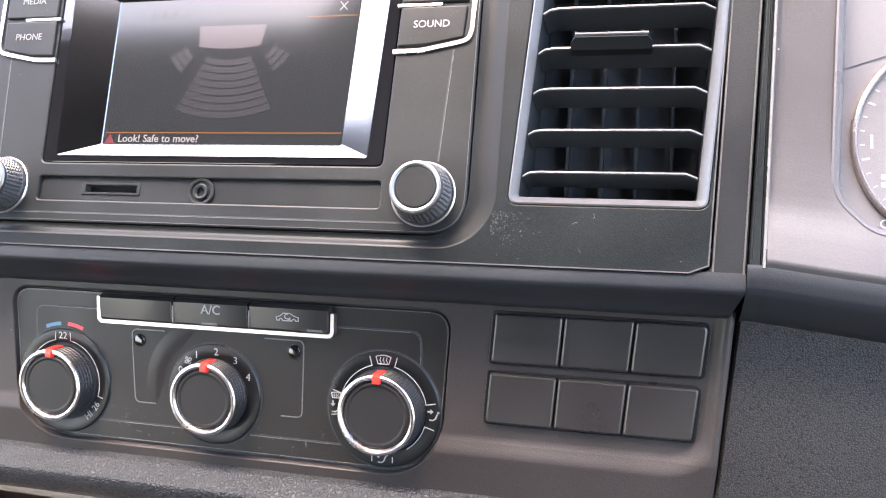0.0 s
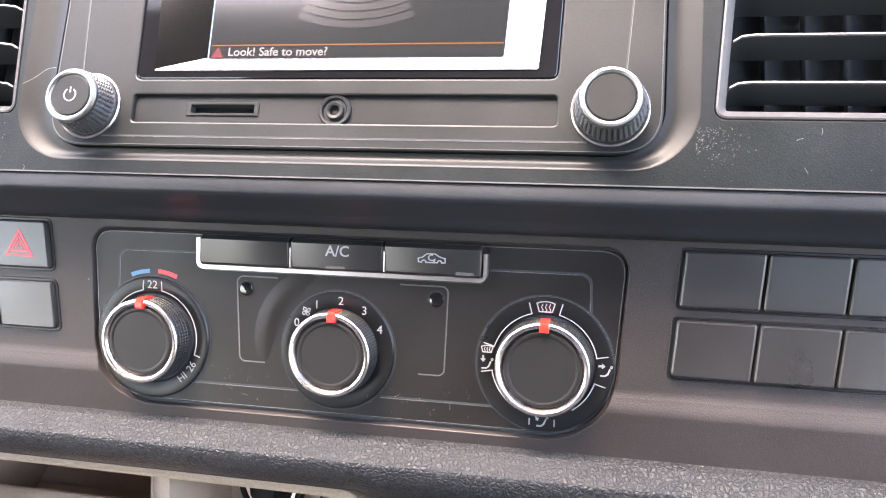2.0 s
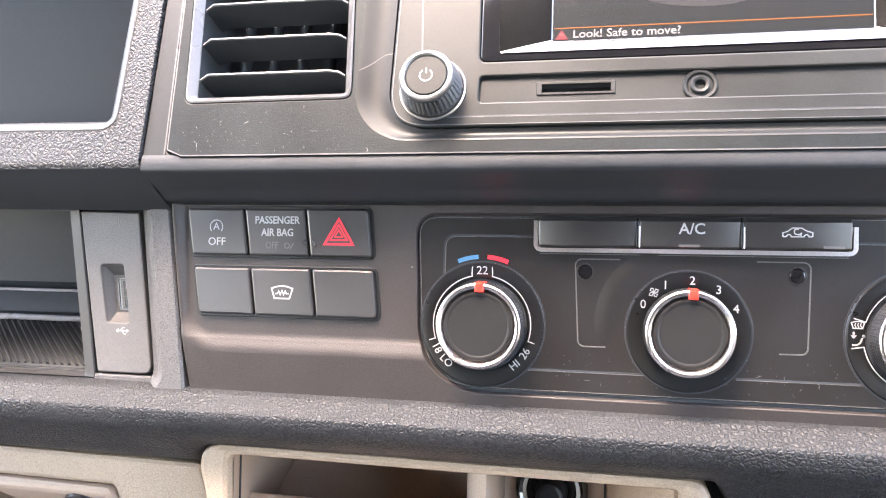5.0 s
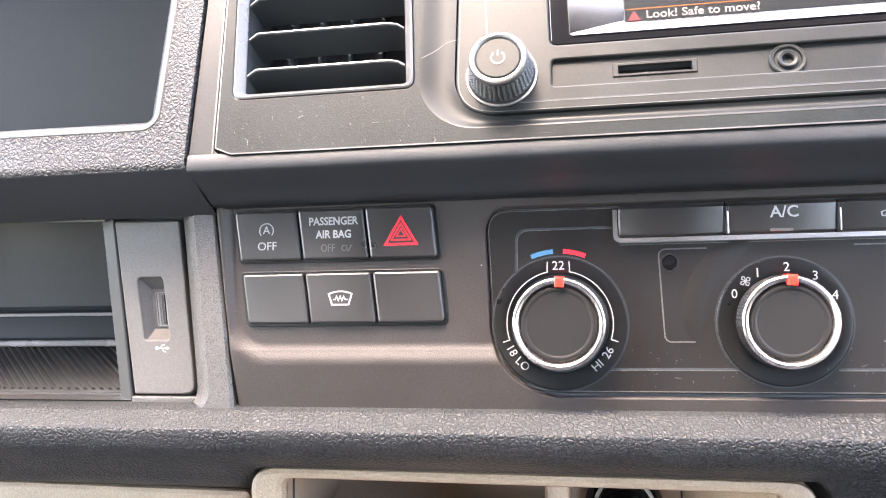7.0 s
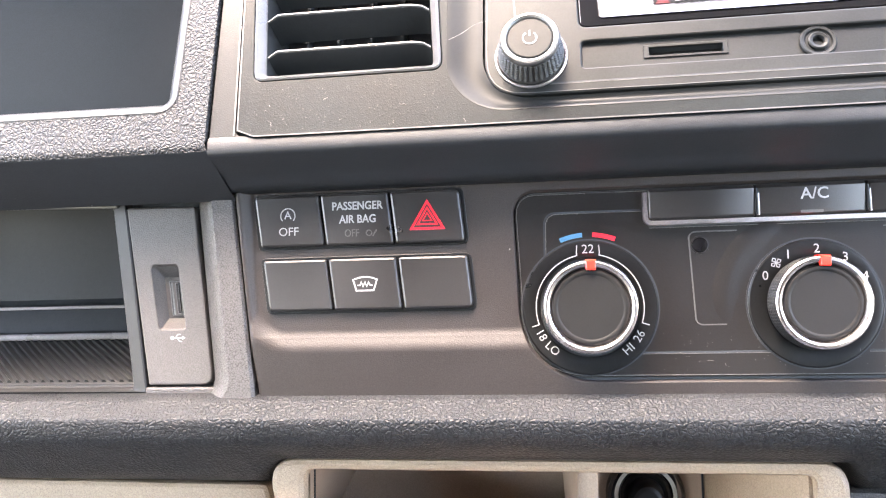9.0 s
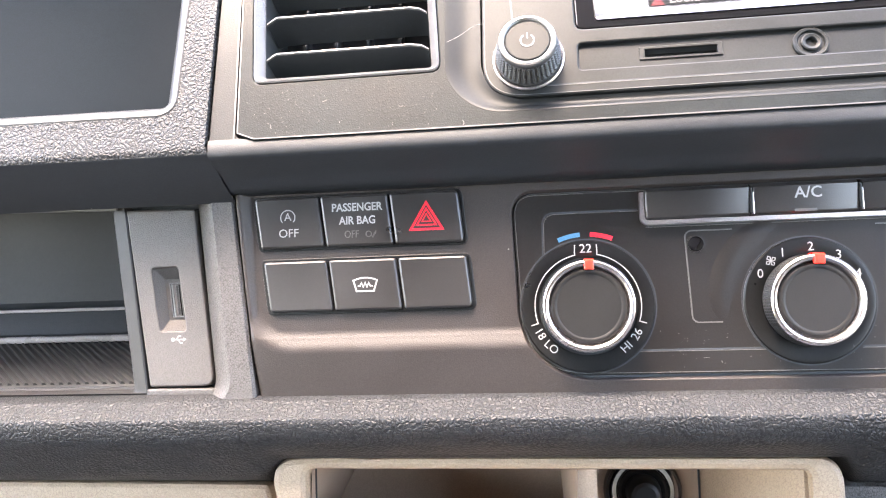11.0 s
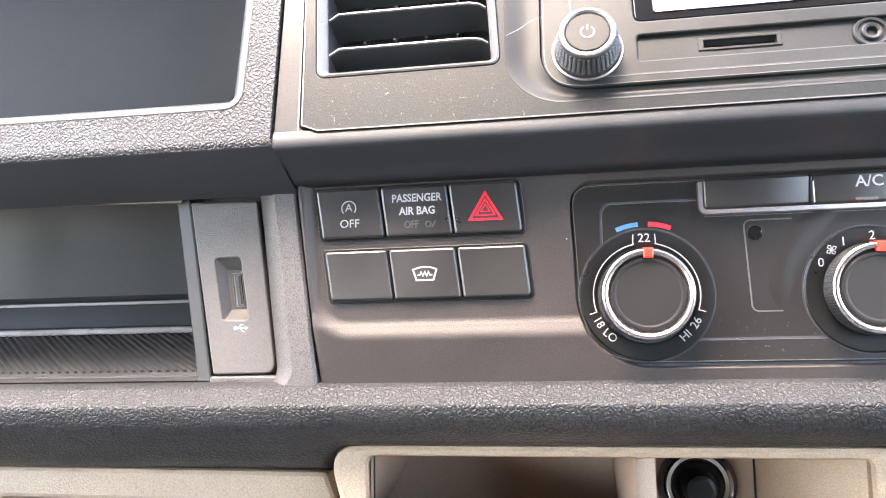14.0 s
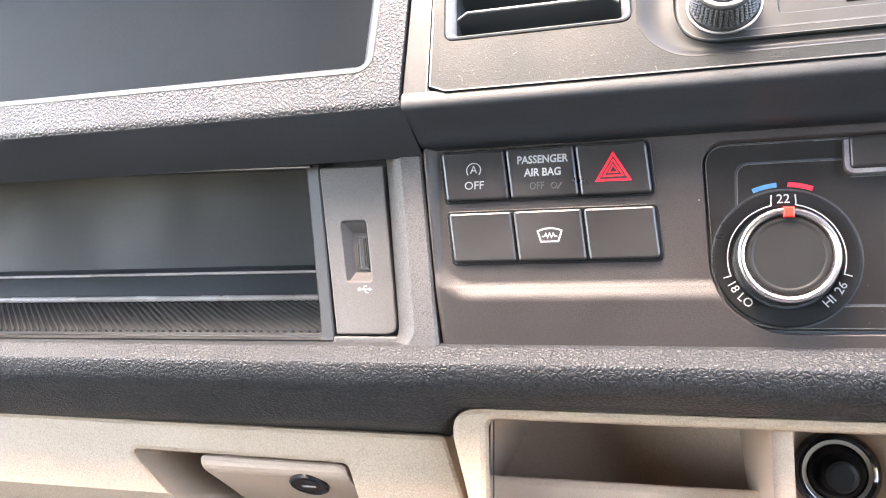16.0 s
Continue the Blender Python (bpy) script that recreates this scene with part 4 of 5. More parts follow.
        for sg in (-1, 1):
            part("scale_mark", stroke([(sg * 0.0046, -rr - 0.0012), (sg * 0.0046, -rr + 0.0014)], 0.00045, S), WHITE, plat)
    return th


dial(-0.0787, -0.0405, 0.0249, 0.0166, 0.0113, 88, "temp")
dial(0.0005, -0.0406, 0.0230, 0.0160, 0.0113, 86, "fan")
dial(0.0806, -0.0404, 0.0252, 0.0169, 0.0113, 89, "air")


# ---- switch banks ----
def switch_bank(side):
    lbl = "bank of six black switches with white and red symbols" if side < 0 else "bank of six blank black switch covers"
    th = thing("switch_bank", lbl, "switches", group="switch banks")
    if side < 0:
        rows = [(0.0054, -0.0145, 0.0), (-0.0198, -0.0397, 0.0034)]
        xs = (-0.2083, -0.1815, -0.1537, -0.1260)
    else:
        rows = [(0.0040, -0.0160, 0.0), (-0.0205, -0.0412, 0.0)]
        xs = (0.1282, 0.1560, 0.1834, 0.2106)
    for ri, (zt, zb, dx) in enumerate(rows):
        def XX(i, z):
            if side < 0:
                k = (0.135, 0.125, 0.115, 0.105)[i]
                return xs[i] + (0.0054 - z) * k
            k = (-0.075, -0.075, -0.085, -0.095)[i]
            return xs[i] + (0.0040 - z) * k
        e = 0.0011
        o = [(XX(0, zb) - e, zb - e), (XX(3, zb) + e, zb - e), (XX(3, zt) + e, zt + e), (XX(0, zt) - e, zt + e)]
        part("switch_well", plate(poly_round(o, (0.003 if side > 0 or ri == 1 else 0.002, 0.003, 0.0035, 0.002)), -0.003, -0.0001, 0.0003), DIAL, th)
        for c in range(3):
            g = 0.0004
            r = [0.0013] * 4
            if c == 0 and ri == 1:
                r[0] = 0.0022
            if c == 2 and ri == 0:
                r[2] = 0.0024
            if c == 2 and ri == 1:
                r[1] = 0.0024
            pts = poly_round([(XX(c, zb) + g, zb), (XX(c + 1, zb) - g, zb), (XX(c + 1, zt) - g, zt), (XX(c, zt) + g, zt)], r)
            b = part("switch", plate(pts, -0.003, 0.0018 - 0.0002 * ((c + ri) % 2), 0.0009), BUTTON, th)
            cx, cz, H = (XX(c, zb) + XX(c + 1, zt)) / 2, (zt + zb) / 2, 0.0018
            if side > 0:
                continue
            if (ri, c) == (0, 0):
                part("stop_icon", stroke(arc(cx - 0.0005, cz + 0.0021, 0.0029, -40, 220, 24), 0.0004, H), WHITE, b)
                text("legend", "A", 0.0044, cx - 0.0005, cz + 0.0022, H, WHITE, b)
                text("legend", "OFF", 0.0047, cx - 0.0002, cz - 0.0043, H, WHITE, b)
            elif (ri, c) == (0, 1):
                text("legend", "PASSENGER", 0.0044, cx + 0.0002, cz + 0.0050, H, WHITE, b, width=0.88, bold=0.00008)
                text("legend", "AIR BAG", 0.0044, cx + 0.0004, cz - 0.0002, H, WHITE, b, width=0.88, bold=0.00008)
                text("legend", "OFF", 0.0042, cx - 0.0020, cz - 0.0056, H, FAINT, b, width=0.8)
                bm = stroke(circle(cx + 0.0048, cz - 0.0056, 0.0011, 14), 0.0004, H, True)
                part("unlit_icon", stroke([(cx + 0.0062, cz - 0.0070), (cx + 0.0078, cz - 0.0044)], 0.0005, H, bm=bm), FAINT, b)
            elif (ri, c) == (0, 2):
                for k, w in ((1.0, 0.0009), (0.60, 0.0006), (0.28, 0.0004)):
                    tri = [(cx - 0.0062 * k, cz - 0.0042 * k - 0.0005), (cx + 0.0062 * k, cz - 0.0042 * k - 0.0005), (cx, cz + 0.0062 * k - 0.0005)]
                    part("hazard_icon", stroke(tri, w, H, True), RED, b, "red warning triangle")
            elif (ri, c) == (1, 1):
                o = screen_icon(0.0094, 0.0052)
                bm = stroke(moved(o, cx, cz), 0.0006, H, True)
                zig = [(-0.0030, -0.0006), (-0.0020, -0.0006), (-0.0015, 0.0006), (-0.0008, -0.0010), (0.0, 0.0007), (0.0007, -0.0010), (0.0014, 0.0006), (0.0020, -0.0006), (0.0030, -0.0006)]
                part("screen_heat_icon", stroke(moved(zig, cx, cz), 0.0005, H, bm=bm), WHITE, b)
    return th


switch_bank(-1)
switch_bank(1)


# ---- padded roll under the fascia ----
def roll():
    bm = bmesh.new()
    prof = spline([(0.016, -0.0714), (0.0040, -0.0718), (-0.0030, -0.0732), (-0.0052, -0.0744), (-0.0106, -0.0786), (-0.0120, -0.0802), (-0.0116, -0.0840), (-0.0098, -0.0884), (-0.0060, -0.0925), (0.0010, -0.0985), (0.0120, -0.1062), (0.030, -0.1114)], 6)
    over = spline([(0.016, -0.0714), (0.0040, -0.0718), (-0.0030, -0.0732), (-0.0052, -0.0744), (-0.0106, -0.0786), (-0.0120, -0.0802), (-0.0116, -0.0836), (-0.0100, -0.0872), (-0.0068, -0.0910), (0.0000, -0.0948), (0.0070, -0.0974), (0.030, -0.0982)], 6)
    xs = list(np.linspace(-1.25, -0.22, 20)) + list(np.linspace(-0.215, -0.195, 15)) + list(np.linspace(-0.18, 0.0, 10)) + list(np.linspace(0.008, 0.022, 10)) + list(np.linspace(0.03, 0.56, 12))
    loops = []
    for x in xs:
        w = float(smooth01((x + 0.2125) / 0.014) * (1 - smooth01((x - 0.010) / 0.010)))
        loops.append([(float(x), a[0] * (1 - w) + b[0] * w, a[1] * (1 - w) + b[1] * w) for a, b in zip(prof, over)])
    loft(bm, loops, last=False, closed=False)
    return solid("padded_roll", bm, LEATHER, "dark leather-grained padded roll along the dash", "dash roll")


roll()


# ---- pillar, USB panel and tray left of the fascia ----
def usb_pillar():
    bm = bmesh.new()
    # cross-sections of the pillar from top to bottom
    loops = []
    for f in np.concatenate([np.linspace(0, 0.86, 7), np.linspace(0.89, 1, 8)]):
        z = 0.0105 + (-0.0745 - 0.0105) * f
        xr = -0.2172 + 0.0092 * f
        xl = -0.2362 + 0.0086 * f
        w = xr - xl
        g = max(0.0, (f - 0.88) / 0.12)
        xl -= 0.0085 * (1 - math.sqrt(max(0.0, 1 - g * g)))     # the foot curves out into the ledge
        loops.append([(xl - 0.001, 0.020, z), (xl, 0.0080, z), (xl + 0.0012, 0.0058, z), (xl + w * 0.40, -0.0006, z), (xl + w * 0.52, -0.0018, z), (xr - 0.0010, -0.0016, z), (xr, -0.0004, z), (xr, 0.020, z)])
    loft(bm, [[tuple(map(float, p)) for p in lp] for lp in loops], first=True, last=True, closed=True)
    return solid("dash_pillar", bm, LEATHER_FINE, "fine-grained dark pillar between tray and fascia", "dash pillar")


usb_pillar()


def tray():
    th = thing("storage_tray", "open dark storage tray with ribbed rubber mat", "storage tray")
    L0 = -0.58
    op = poly_round([(L0, -0.0696), (-0.2642, -0.0696), (-0.2745, 0.0057), (L0, 0.0130)], 0.001)
    fr = poly_round([(L0 - 0.006, -0.0716), (-0.2567, -0.0716), (-0.2675, 0.0100), (L0 - 0.006, 0.0180)], 0.001)
    bm = bmesh.new()
    loft(bm, [[(x, 0.0115, z) for x, z in fr], [(x, 0.0062, z) for x, z in fr], [(x, 0.0058, z) for x, z in inset(fr, 0.0006)], [(x, 0.0072, z) for x, z in inset(op, -0.0012)], [(x, 0.0090, z) for x, z in op], [(x, 0.0130, z) for x, z in op]], last=False)
    part("tray_frame", bm, FRAMEGREY, th, "smooth dark frame of the tray mouth")
    bm = bmesh.new()
    # lining: floor, lip, back wall and roof as one bent shell
    prof = [(0.0125, -0.0690), (0.020, -0.0660), (0.054, -0.0520)] + spline([(0.055, -0.0512), (0.0565, -0.0492), (0.059, -0.0488)], 3) + [(0.0615, -0.0470), (0.064, -0.0360)] + spline([(0.065, -0.0345), (0.068, -0.0335), (0.070, -0.031)], 3) + [(0.067, 0.012), (0.064, 0.022), (0.012, 0.0135)]
    sweep(prof, L0 - 0.003, -0.2630, 4, bm=bm)
    part("tray_lining", bm, TRAYIN, th)
    bm = bmesh.new()
    sweep([(0.012, -0.075), (0.08, -0.075), (0.08, 0.03), (0.012, 0.014)], -0.2650, -0.2630, 1, bm=bm, closed=True, caps=True)
    part("tray_side", bm, TRAYIN, th)
    # pale beads that paint the bright reflection along the step edges
    for yy, zz, rr in ((0.0634, -0.0352, 0.0008), (0.0532, -0.0494, 0.0016)):
        part("tray_edge", sweep([(yy + rr * math.cos(radians(a)), zz + rr * math.sin(radians(a))) for a in range(0, 360, 30)], L0 - 0.003, -0.2652, 2, closed=True, caps=True), TRAYEDGE, th, "rounded edge of the tray step, its shine put into a pale colour")
    # highlight over the mouth, put in as a pale bead
    part("mouth_edge", sweep([(0.0056 + 0.0007 * math.cos(radians(a)), 0.0007 * math.sin(radians(a))) for a in range(0, 360, 30)], L0 - 0.004, -0.2705, 2, bend=lambda x, y, z: (x, y, z + 0.0052 - (x + 0.2705) * 0.0235), closed=True, caps=True), EDGE, th, "thin pale bead painting the highlight above the tray mouth")
    # ribbed mat: slanting ribs on the sloping floor
    mat_ob = part("ribbed_mat", sweep([(0.0135, -0.0690), (0.0145, -0.0678), (0.0535, -0.0516), (0.0545, -0.0520)], L0 + 0.005, -0.2655, 2), RIBMAT, th, "ribbed black rubber mat")
    def rib_mesh(f):
        ends = [(0.0146 + 0.0388 * g, -0.0678 + 0.0162 * g, -0.046 * g) for g in (f, 1.0)]
        bm = bmesh.new()
        loft(bm, [[(sx, yy, zz), (sx + 0.0006, yy - 0.0005, zz + 0.0011), (sx + 0.0016, yy - 0.0005, zz + 0.0011), (sx + 0.0022, yy, zz)] for yy, zz, sx in ends], first=True, last=True)
        return bm
    rib, x, edge = None, L0 + 0.05, -0.2680
    while x < edge + 0.044:
        f = max(0.0, (x - edge) / 0.046)
        if rib is None or f > 0:
            o = part("rib", rib_mesh(f), RIBMAT, mat_ob, smooth=False)
            rib = rib or o
        else:
            o = new("rib", rib.data)
            o.parent = mat_ob
        o.location.x = x
        x += 0.0040
    return th


tray()


def usb_panel():
    th = thing("usb_panel", "dark plastic panel with a USB socket beside the tray", "usb socket")
    out = poly_round([(-0.2560, -0.0685), (-0.2284, -0.0685), (-0.2366, 0.0040), (-0.2668, 0.0046)], (0.001, 0.0045, 0.001, 0.001))
    hole = poly_round([(-0.2516, -0.0458), (-0.2404, -0.0460), (-0.2441, -0.0198), (-0.2556, -0.0198)], (0.0012, 0.0012, 0.0018, 0.0018))
    bm = sheet(out, [hole], -0.0060, 0.008, 0.0007, 0.0008)
    part("panel", bm, USBGREY, th)
    bed = poly_round([(-0.2572, -0.0748), (-0.2235, -0.0748), (-0.2345, 0.0080), (-0.2680, 0.0090)], 0.001)
    part("panel_bed", plate(bed, -0.016, -0.0122, 0.0003), VOID, th)
    foot = poly_round([(-0.2580, -0.0752), (-0.2220, -0.0752), (-0.2262, -0.0693), (-0.2572, -0.0693)], 0.0008)
    part("panel_foot", plate(foot, -0.016, -0.0056, 0.0008), LEATHER_FINE, th)
    inner = poly_round([(-0.2500, -0.0415), (-0.2418, -0.0415), (-0.2441, -0.0245), (-0.2522, -0.0245)], 0.0006)
    bm = bmesh.new()
    loft(bm, [at_depth(hole, -0.0068), at_depth(inset(hole, 0.0004), -0.0078), at_depth(inner, -0.0112)], last=True)
    part("socket_recess", bm, USBGREY, th)
    port = poly_round([(-0.2482, -0.0404), (-0.2434, -0.0404), (-0.2451, -0.0260), (-0.2499, -0.0260)], 0.0004)
    part("port_shell", ring_plate(port, inset(port, 0.0003), -0.0125, -0.0104, 0.0001), KNOBRIM, th, "dark metal socket shell")
    part("port_hole", fill(inset(port, 0.0002), -0.0116, t=0.0002), DIAL, th)
    spring = [(-0.2478, -0.0400), (-0.2469, -0.0400), (-0.2486, -0.0266), (-0.2495, -0.0266)]
    part("contact_spring", plate(poly_round(spring, 0.0002), -0.0116, -0.0110, 0.0002), KNOBRIM, th, "dull metal contact spring")
    tongue = poly_round([(-0.2456, -0.0396), (-0.2442, -0.0396), (-0.2457, -0.0270), (-0.2471, -0.0270)], 0.0002)
    part("port_tongue", plate(tongue, -0.0115, -0.0103, 0.0002), DIAL, th, "black contact tongue")
    part("tongue_edge", stroke(inset(tongue, 0.0001), 0.00016, -0.0103, True, t=0.00015), DIMPRINT, th, "pale moulded edge of the tongue")
    cx, cz, H = -0.2432, -0.0495, -0.0060
    bm = stroke([(cx - 0.0026, cz), (cx + 0.0018, cz)], 0.0005, H)
    fill([(cx + 0.0030, cz), (cx + 0.0016, cz + 0.0008), (cx + 0.0016, cz - 0.0008)], H, bm)
    fill(circle(cx - 0.0028, cz, 0.0008, 12), H, bm)
    stroke([(cx - 0.0014, cz), (cx - 0.0004, cz + 0.0014), (cx + 0.0008, cz + 0.0014)], 0.0004, H, bm=bm)
    stroke([(cx - 0.0006, cz), (cx + 0.0004, cz - 0.0014), (cx + 0.0014, cz - 0.0014)], 0.0004, H, bm=bm)
    part("usb_icon", bm, WHITE, th)
    return th


usb_panel()


# ---- upper passenger dash with its open box ----
def upper_dash():
    th = thing("passenger_dash", "grained dark passenger dash with an open upper compartment", "dashboard", R)
    # in the leaning plane: x, s
    outer = [(-1.2, -0.022), (-0.2202, -0.0250), (-0.2232, 0.130), (-1.2, 0.130)]
    mouth = poly_round([(-1.0, -0.0040), (-0.2385, -0.0068), (-0.2390, 0.119), (-1.0, 0.119)], 0.0030)
    hole = inset(mouth, -0.0048)
    bm = sheet(poly_round(outer, 0.0012), [hole], 0.0, 0.005, 0.0002, 0.004)
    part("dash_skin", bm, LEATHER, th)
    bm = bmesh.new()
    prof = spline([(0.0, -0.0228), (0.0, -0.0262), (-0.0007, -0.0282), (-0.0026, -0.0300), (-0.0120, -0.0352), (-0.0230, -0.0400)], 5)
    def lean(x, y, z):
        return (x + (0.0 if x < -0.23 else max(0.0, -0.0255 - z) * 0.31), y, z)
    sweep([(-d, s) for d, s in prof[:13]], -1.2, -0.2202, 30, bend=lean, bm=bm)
    part("lower_roll", bm, LEATHER, th)
    bm = bmesh.new()
    sweep([(-d, s) for d, s in prof[12:]], -1.2, -0.2202, 30, bend=lean, bm=bm)
    part("underside", bm, LIPMAT, th, "smooth dark underside")
    # smooth bevel round the mouth, then a pocket that widens behind it
    bm = bmesh.new()
    loft(bm, [at_depth(inset(hole, -0.0004), -0.0006), at_depth(inset(hole, -0.0004), 0.0001), at_depth(hole, 0.0003), at_depth(inset(hole, 0.0012), 0.0001), at_depth(inset(hole, 0.0026), -0.0006), at_depth(inset(hole, 0.0038), -0.0016), at_depth(mouth, -0.0030), at_depth(mouth, -0.0060)], last=False)
    part("mouth_bevel", bm, MOUTHMAT, th, "smooth bevelled edge of the compartment mouth")
    bm = bmesh.new()
    wide = inset(mouth, -0.004)
    loft(bm, [at_depth(mouth, -0.0058), at_depth(inset(mouth, -0.0036), -0.0075), at_depth(wide, -0.010), [(x, 0.020 + 0.42 * (0.123 - z), z) for x, z in wide]], last=True)
    part("compartment", bm, BOXIN, th, "smooth dark compartment lining")
    return th


upper_dash()


# ---- beige lower dash: glovebox, cubby, socket ----
def bend_under(bm, z, k):
    """Slopes what lies below z back into the dash."""
    for v in bm.verts:
        if v.co.z < z:
            v.co.y += (z - v.co.z) * k


def glovebox():
    th = thing("glovebox", "beige grained glovebox lid with recessed handle and lock", "glovebox")
    y0 = 0.0215
    outer = poly_round([(-0.95, -0.30), (-0.2000, -0.30), (-0.2000, -0.1440), (-0.2118, -0.1106), (-0.95, -0.1045)], (0.004, 0.004, 0.006, 0.003, 0.004))
    hole = poly_round([(-0.3420, -0.162), (-0.2420, -0.162), (-0.2570, -0.1246), (-0.3690, -0.1234), (-0.3440, -0.1440)], (0.004, 0.004, 0.004, 0.002, 0.004))
    lid = sheet(outer, [hole], -y0, 0.012, 0.0022, 0.003)
    bmesh.ops.bisect_plane(lid, geom=lid.verts[:] + lid.edges[:] + lid.faces[:], plane_co=(0, 0, -0.1425), plane_no=(0, 0, 1))
    bend_under(lid, -0.1424, 0.75)
    part("lid", lid, BEIGE, th)
    bm = bmesh.new()
    deep = poly_round([(-0.3290, -0.176), (-0.2450, -0.176), (-0.2620, -0.1276), (-0.3530, -0.1264), (-0.3365, -0.1500)], (0.004, 0.004, 0.004, 0.002, 0.004))
    loft(bm, [at_depth(hole, -y0 - 0.0012), at_depth(hole, -y0 - 0.0030), at_depth(deep, -y0 - 0.040)], last=True)
    bend_under(bm, -0.1425, 0.75)
    part("handle_recess", bm, BEIGE_SMOOTH, th)
    hp = poly_round([(-0.3180, -0.160), (-0.2440, -0.160), (-0.2585, -0.1250), (-0.3310, -0.1238)], (0.004, 0.004, 0.005, 0.003))
    bm = plate(hp, -y0 - 0.010, -y0 + 0.0015, 0.0022)
    for cut in (-0.1282, -0.1298, -0.1314):
        bmesh.ops.bisect_plane(bm, geom=bm.verts[:] + bm.edges[:] + bm.faces[:], plane_co=(0, 0, cut), plane_no=(0, 0, 1))
    for cut, k in ((-0.1282, 0.5), (-0.1298, 0.6), (-0.1314, 0.5)):
        bend_under(bm, cut, k)
    h = part("handle", bm, BEIGE_SMOOTH, th, "smooth beige pull handle")
    lk = part("lock", lathe([(0.0092, -0.0010), (0.0092, 0.0010), (0.0083, 0.0016), (0.0076, 0.0010), (0.0030, 0.0008)], 40), DIAL, h, "round black lock barrel")
    lk.location, lk.rotation_euler = (-0.2772, y0 + 0.0066, -0.1352), (radians(58), 0, 0)
    part("keyway", fill(rrect(-0.0034, 0.0034, -0.0009, 0.0009, 0.0004, 2), 0.0011, t=0.0002), WHITE, lk)
    return th


glovebox()


def cubby():
    th = thing("cubby", "beige open cubby with rounded rim below the roll", "storage cubby")
    Y = 0.0060
    outer = poly_round([(-0.1965, -0.30), (0.0135, -0.30), (0.0105, -0.0975), (-0.2080, -0.0970), (-0.1968, -0.1370)], (0.003, 0.004, 0.010, 0.012, 0.010), 8)
    hole = poly_round([(-0.1850, -0.29), (-0.0010, -0.29), (-0.0015, -0.1024), (-0.1905, -0.1018)], (0.003, 0.003, 0.003, 0.004), 8)
    part("rim", sheet(outer, [hole], -Y, 0.030, 0.0026, 0.006), BEIGE, th)
    bm = bmesh.new()
    # pocket lining: side walls, roof, back, floor
    x0, x1 = -0.1895, -0.0850
    front = [(x0, 0.010, -0.200), (x1, 0.010, -0.200), (x1, 0.010, -0.1020), (x0, 0.010, -0.1015)]
    back = [(-0.2105, 0.098, -0.1500), (-0.0770, 0.098, -0.1500), (-0.0920, 0.098, -0.0980), (-0.1825, 0.098, -0.0980)]
    loft(bm, [front, back], last=True)
    part("pocket", bm, BEIGE_SMOOTH, th)
    part("pocket_front", sweep([(0.0400, -0.30), (0.0400, -0.1318), (0.0404, -0.1302), (0.0413, -0.1292), (0.0424, -0.1288), (0.0436, -0.1290), (0.0447, -0.1299), (0.0452, -0.1318), (0.0452, -0.30)], -0.1990, -0.0850, 2, closed=True, caps=True), BEIGE_SMOOTH, th, "smooth beige front board of the pocket")
    part("insert_seam", box(bmesh.new(), -0.18990, -0.18945, 0.0160, 0.0172, -0.200, -0.1030), VOID, th)
    bm = bmesh.new()
    box(bm, -0.0850, -0.0775, 0.012, 0.098, -0.29, -0.0960)
    part("divider", bm, BEIGE_SMOOTH, th)
    bm = bmesh.new()
    box(bm, -0.0775, -0.0165, 0.0705, 0.080, -0.29, -0.0900)
    box(bm, -0.0775, -0.0010, 0.012, 0.0705, -0.0990, -0.0950)
    part("socket_wall", bm, BEIGE_SMOOTH, th)
    bm = bmesh.new()
    loft(bm, [[(-0.0295, 0.0705, z), (-0.0262, 0.0620, z), (-0.0070, 0.0150, z), (-0.0030, 0.0092, z), (0.0020, 0.0110, z), (-0.0180, 0.0800, z)] for z in (-0.29, -0.0955)], first=True, last=True)
    part("side_wall", bm, BEIGE, th, "grained beige side wall beside the socket")
    part("panel_seam", box(bmesh.new(), -0.0303, -0.0296, 0.0690, 0.0704, -0.29, -0.0960), VOID, th)
    return th


cubby()


def power_socket():
    th = thing("power_socket", "round black twelve volt socket with bright ring in the cubby", "power socket", Matrix.Translation((-0.0548, 0.0705, -0.1235)))
    part("collar", lathe([(0.0172, 0.0), (0.0172, 0.0030), (0.0164, 0.0050), (0.0150, 0.0056), (0.0136, 0.0050), (0.0132, 0.0030)], 64, cap=False), GLOSS, th, "glossy black collar")
    part("metal_ring", lathe([(0.0138, 0.0022), (0.0137, 0.0044), (0.0118, 0.0042), (0.0108, 0.0024)], 64, cap=False), CHROME, th, "bright metal ring")
    part("plug_cap", lathe([(0.0112, 0.001), (0.0110, 0.0040), (0.0095, 0.0050), (0.0078, 0.0044), (0.0072, 0.0080), (0.0070, 0.0130), (0.0060, 0.0150), (0.0045, 0.0156), (0.003, 0.0156)], 56), DIAL, th, "black plug with round knob")
    return th


power_socket()


def lower_console():
    bm = bmesh.new()
    sweep(spline([(0.030, -0.1095), (0.026, -0.114), (0.024, -0.13), (0.03, -0.30)], 5), 0.0155, 0.56, 6, bm=bm)
    return solid("lower_console", bm, LEATHER_FINE, "dark plastic console below the roll", "console")


lower_console()


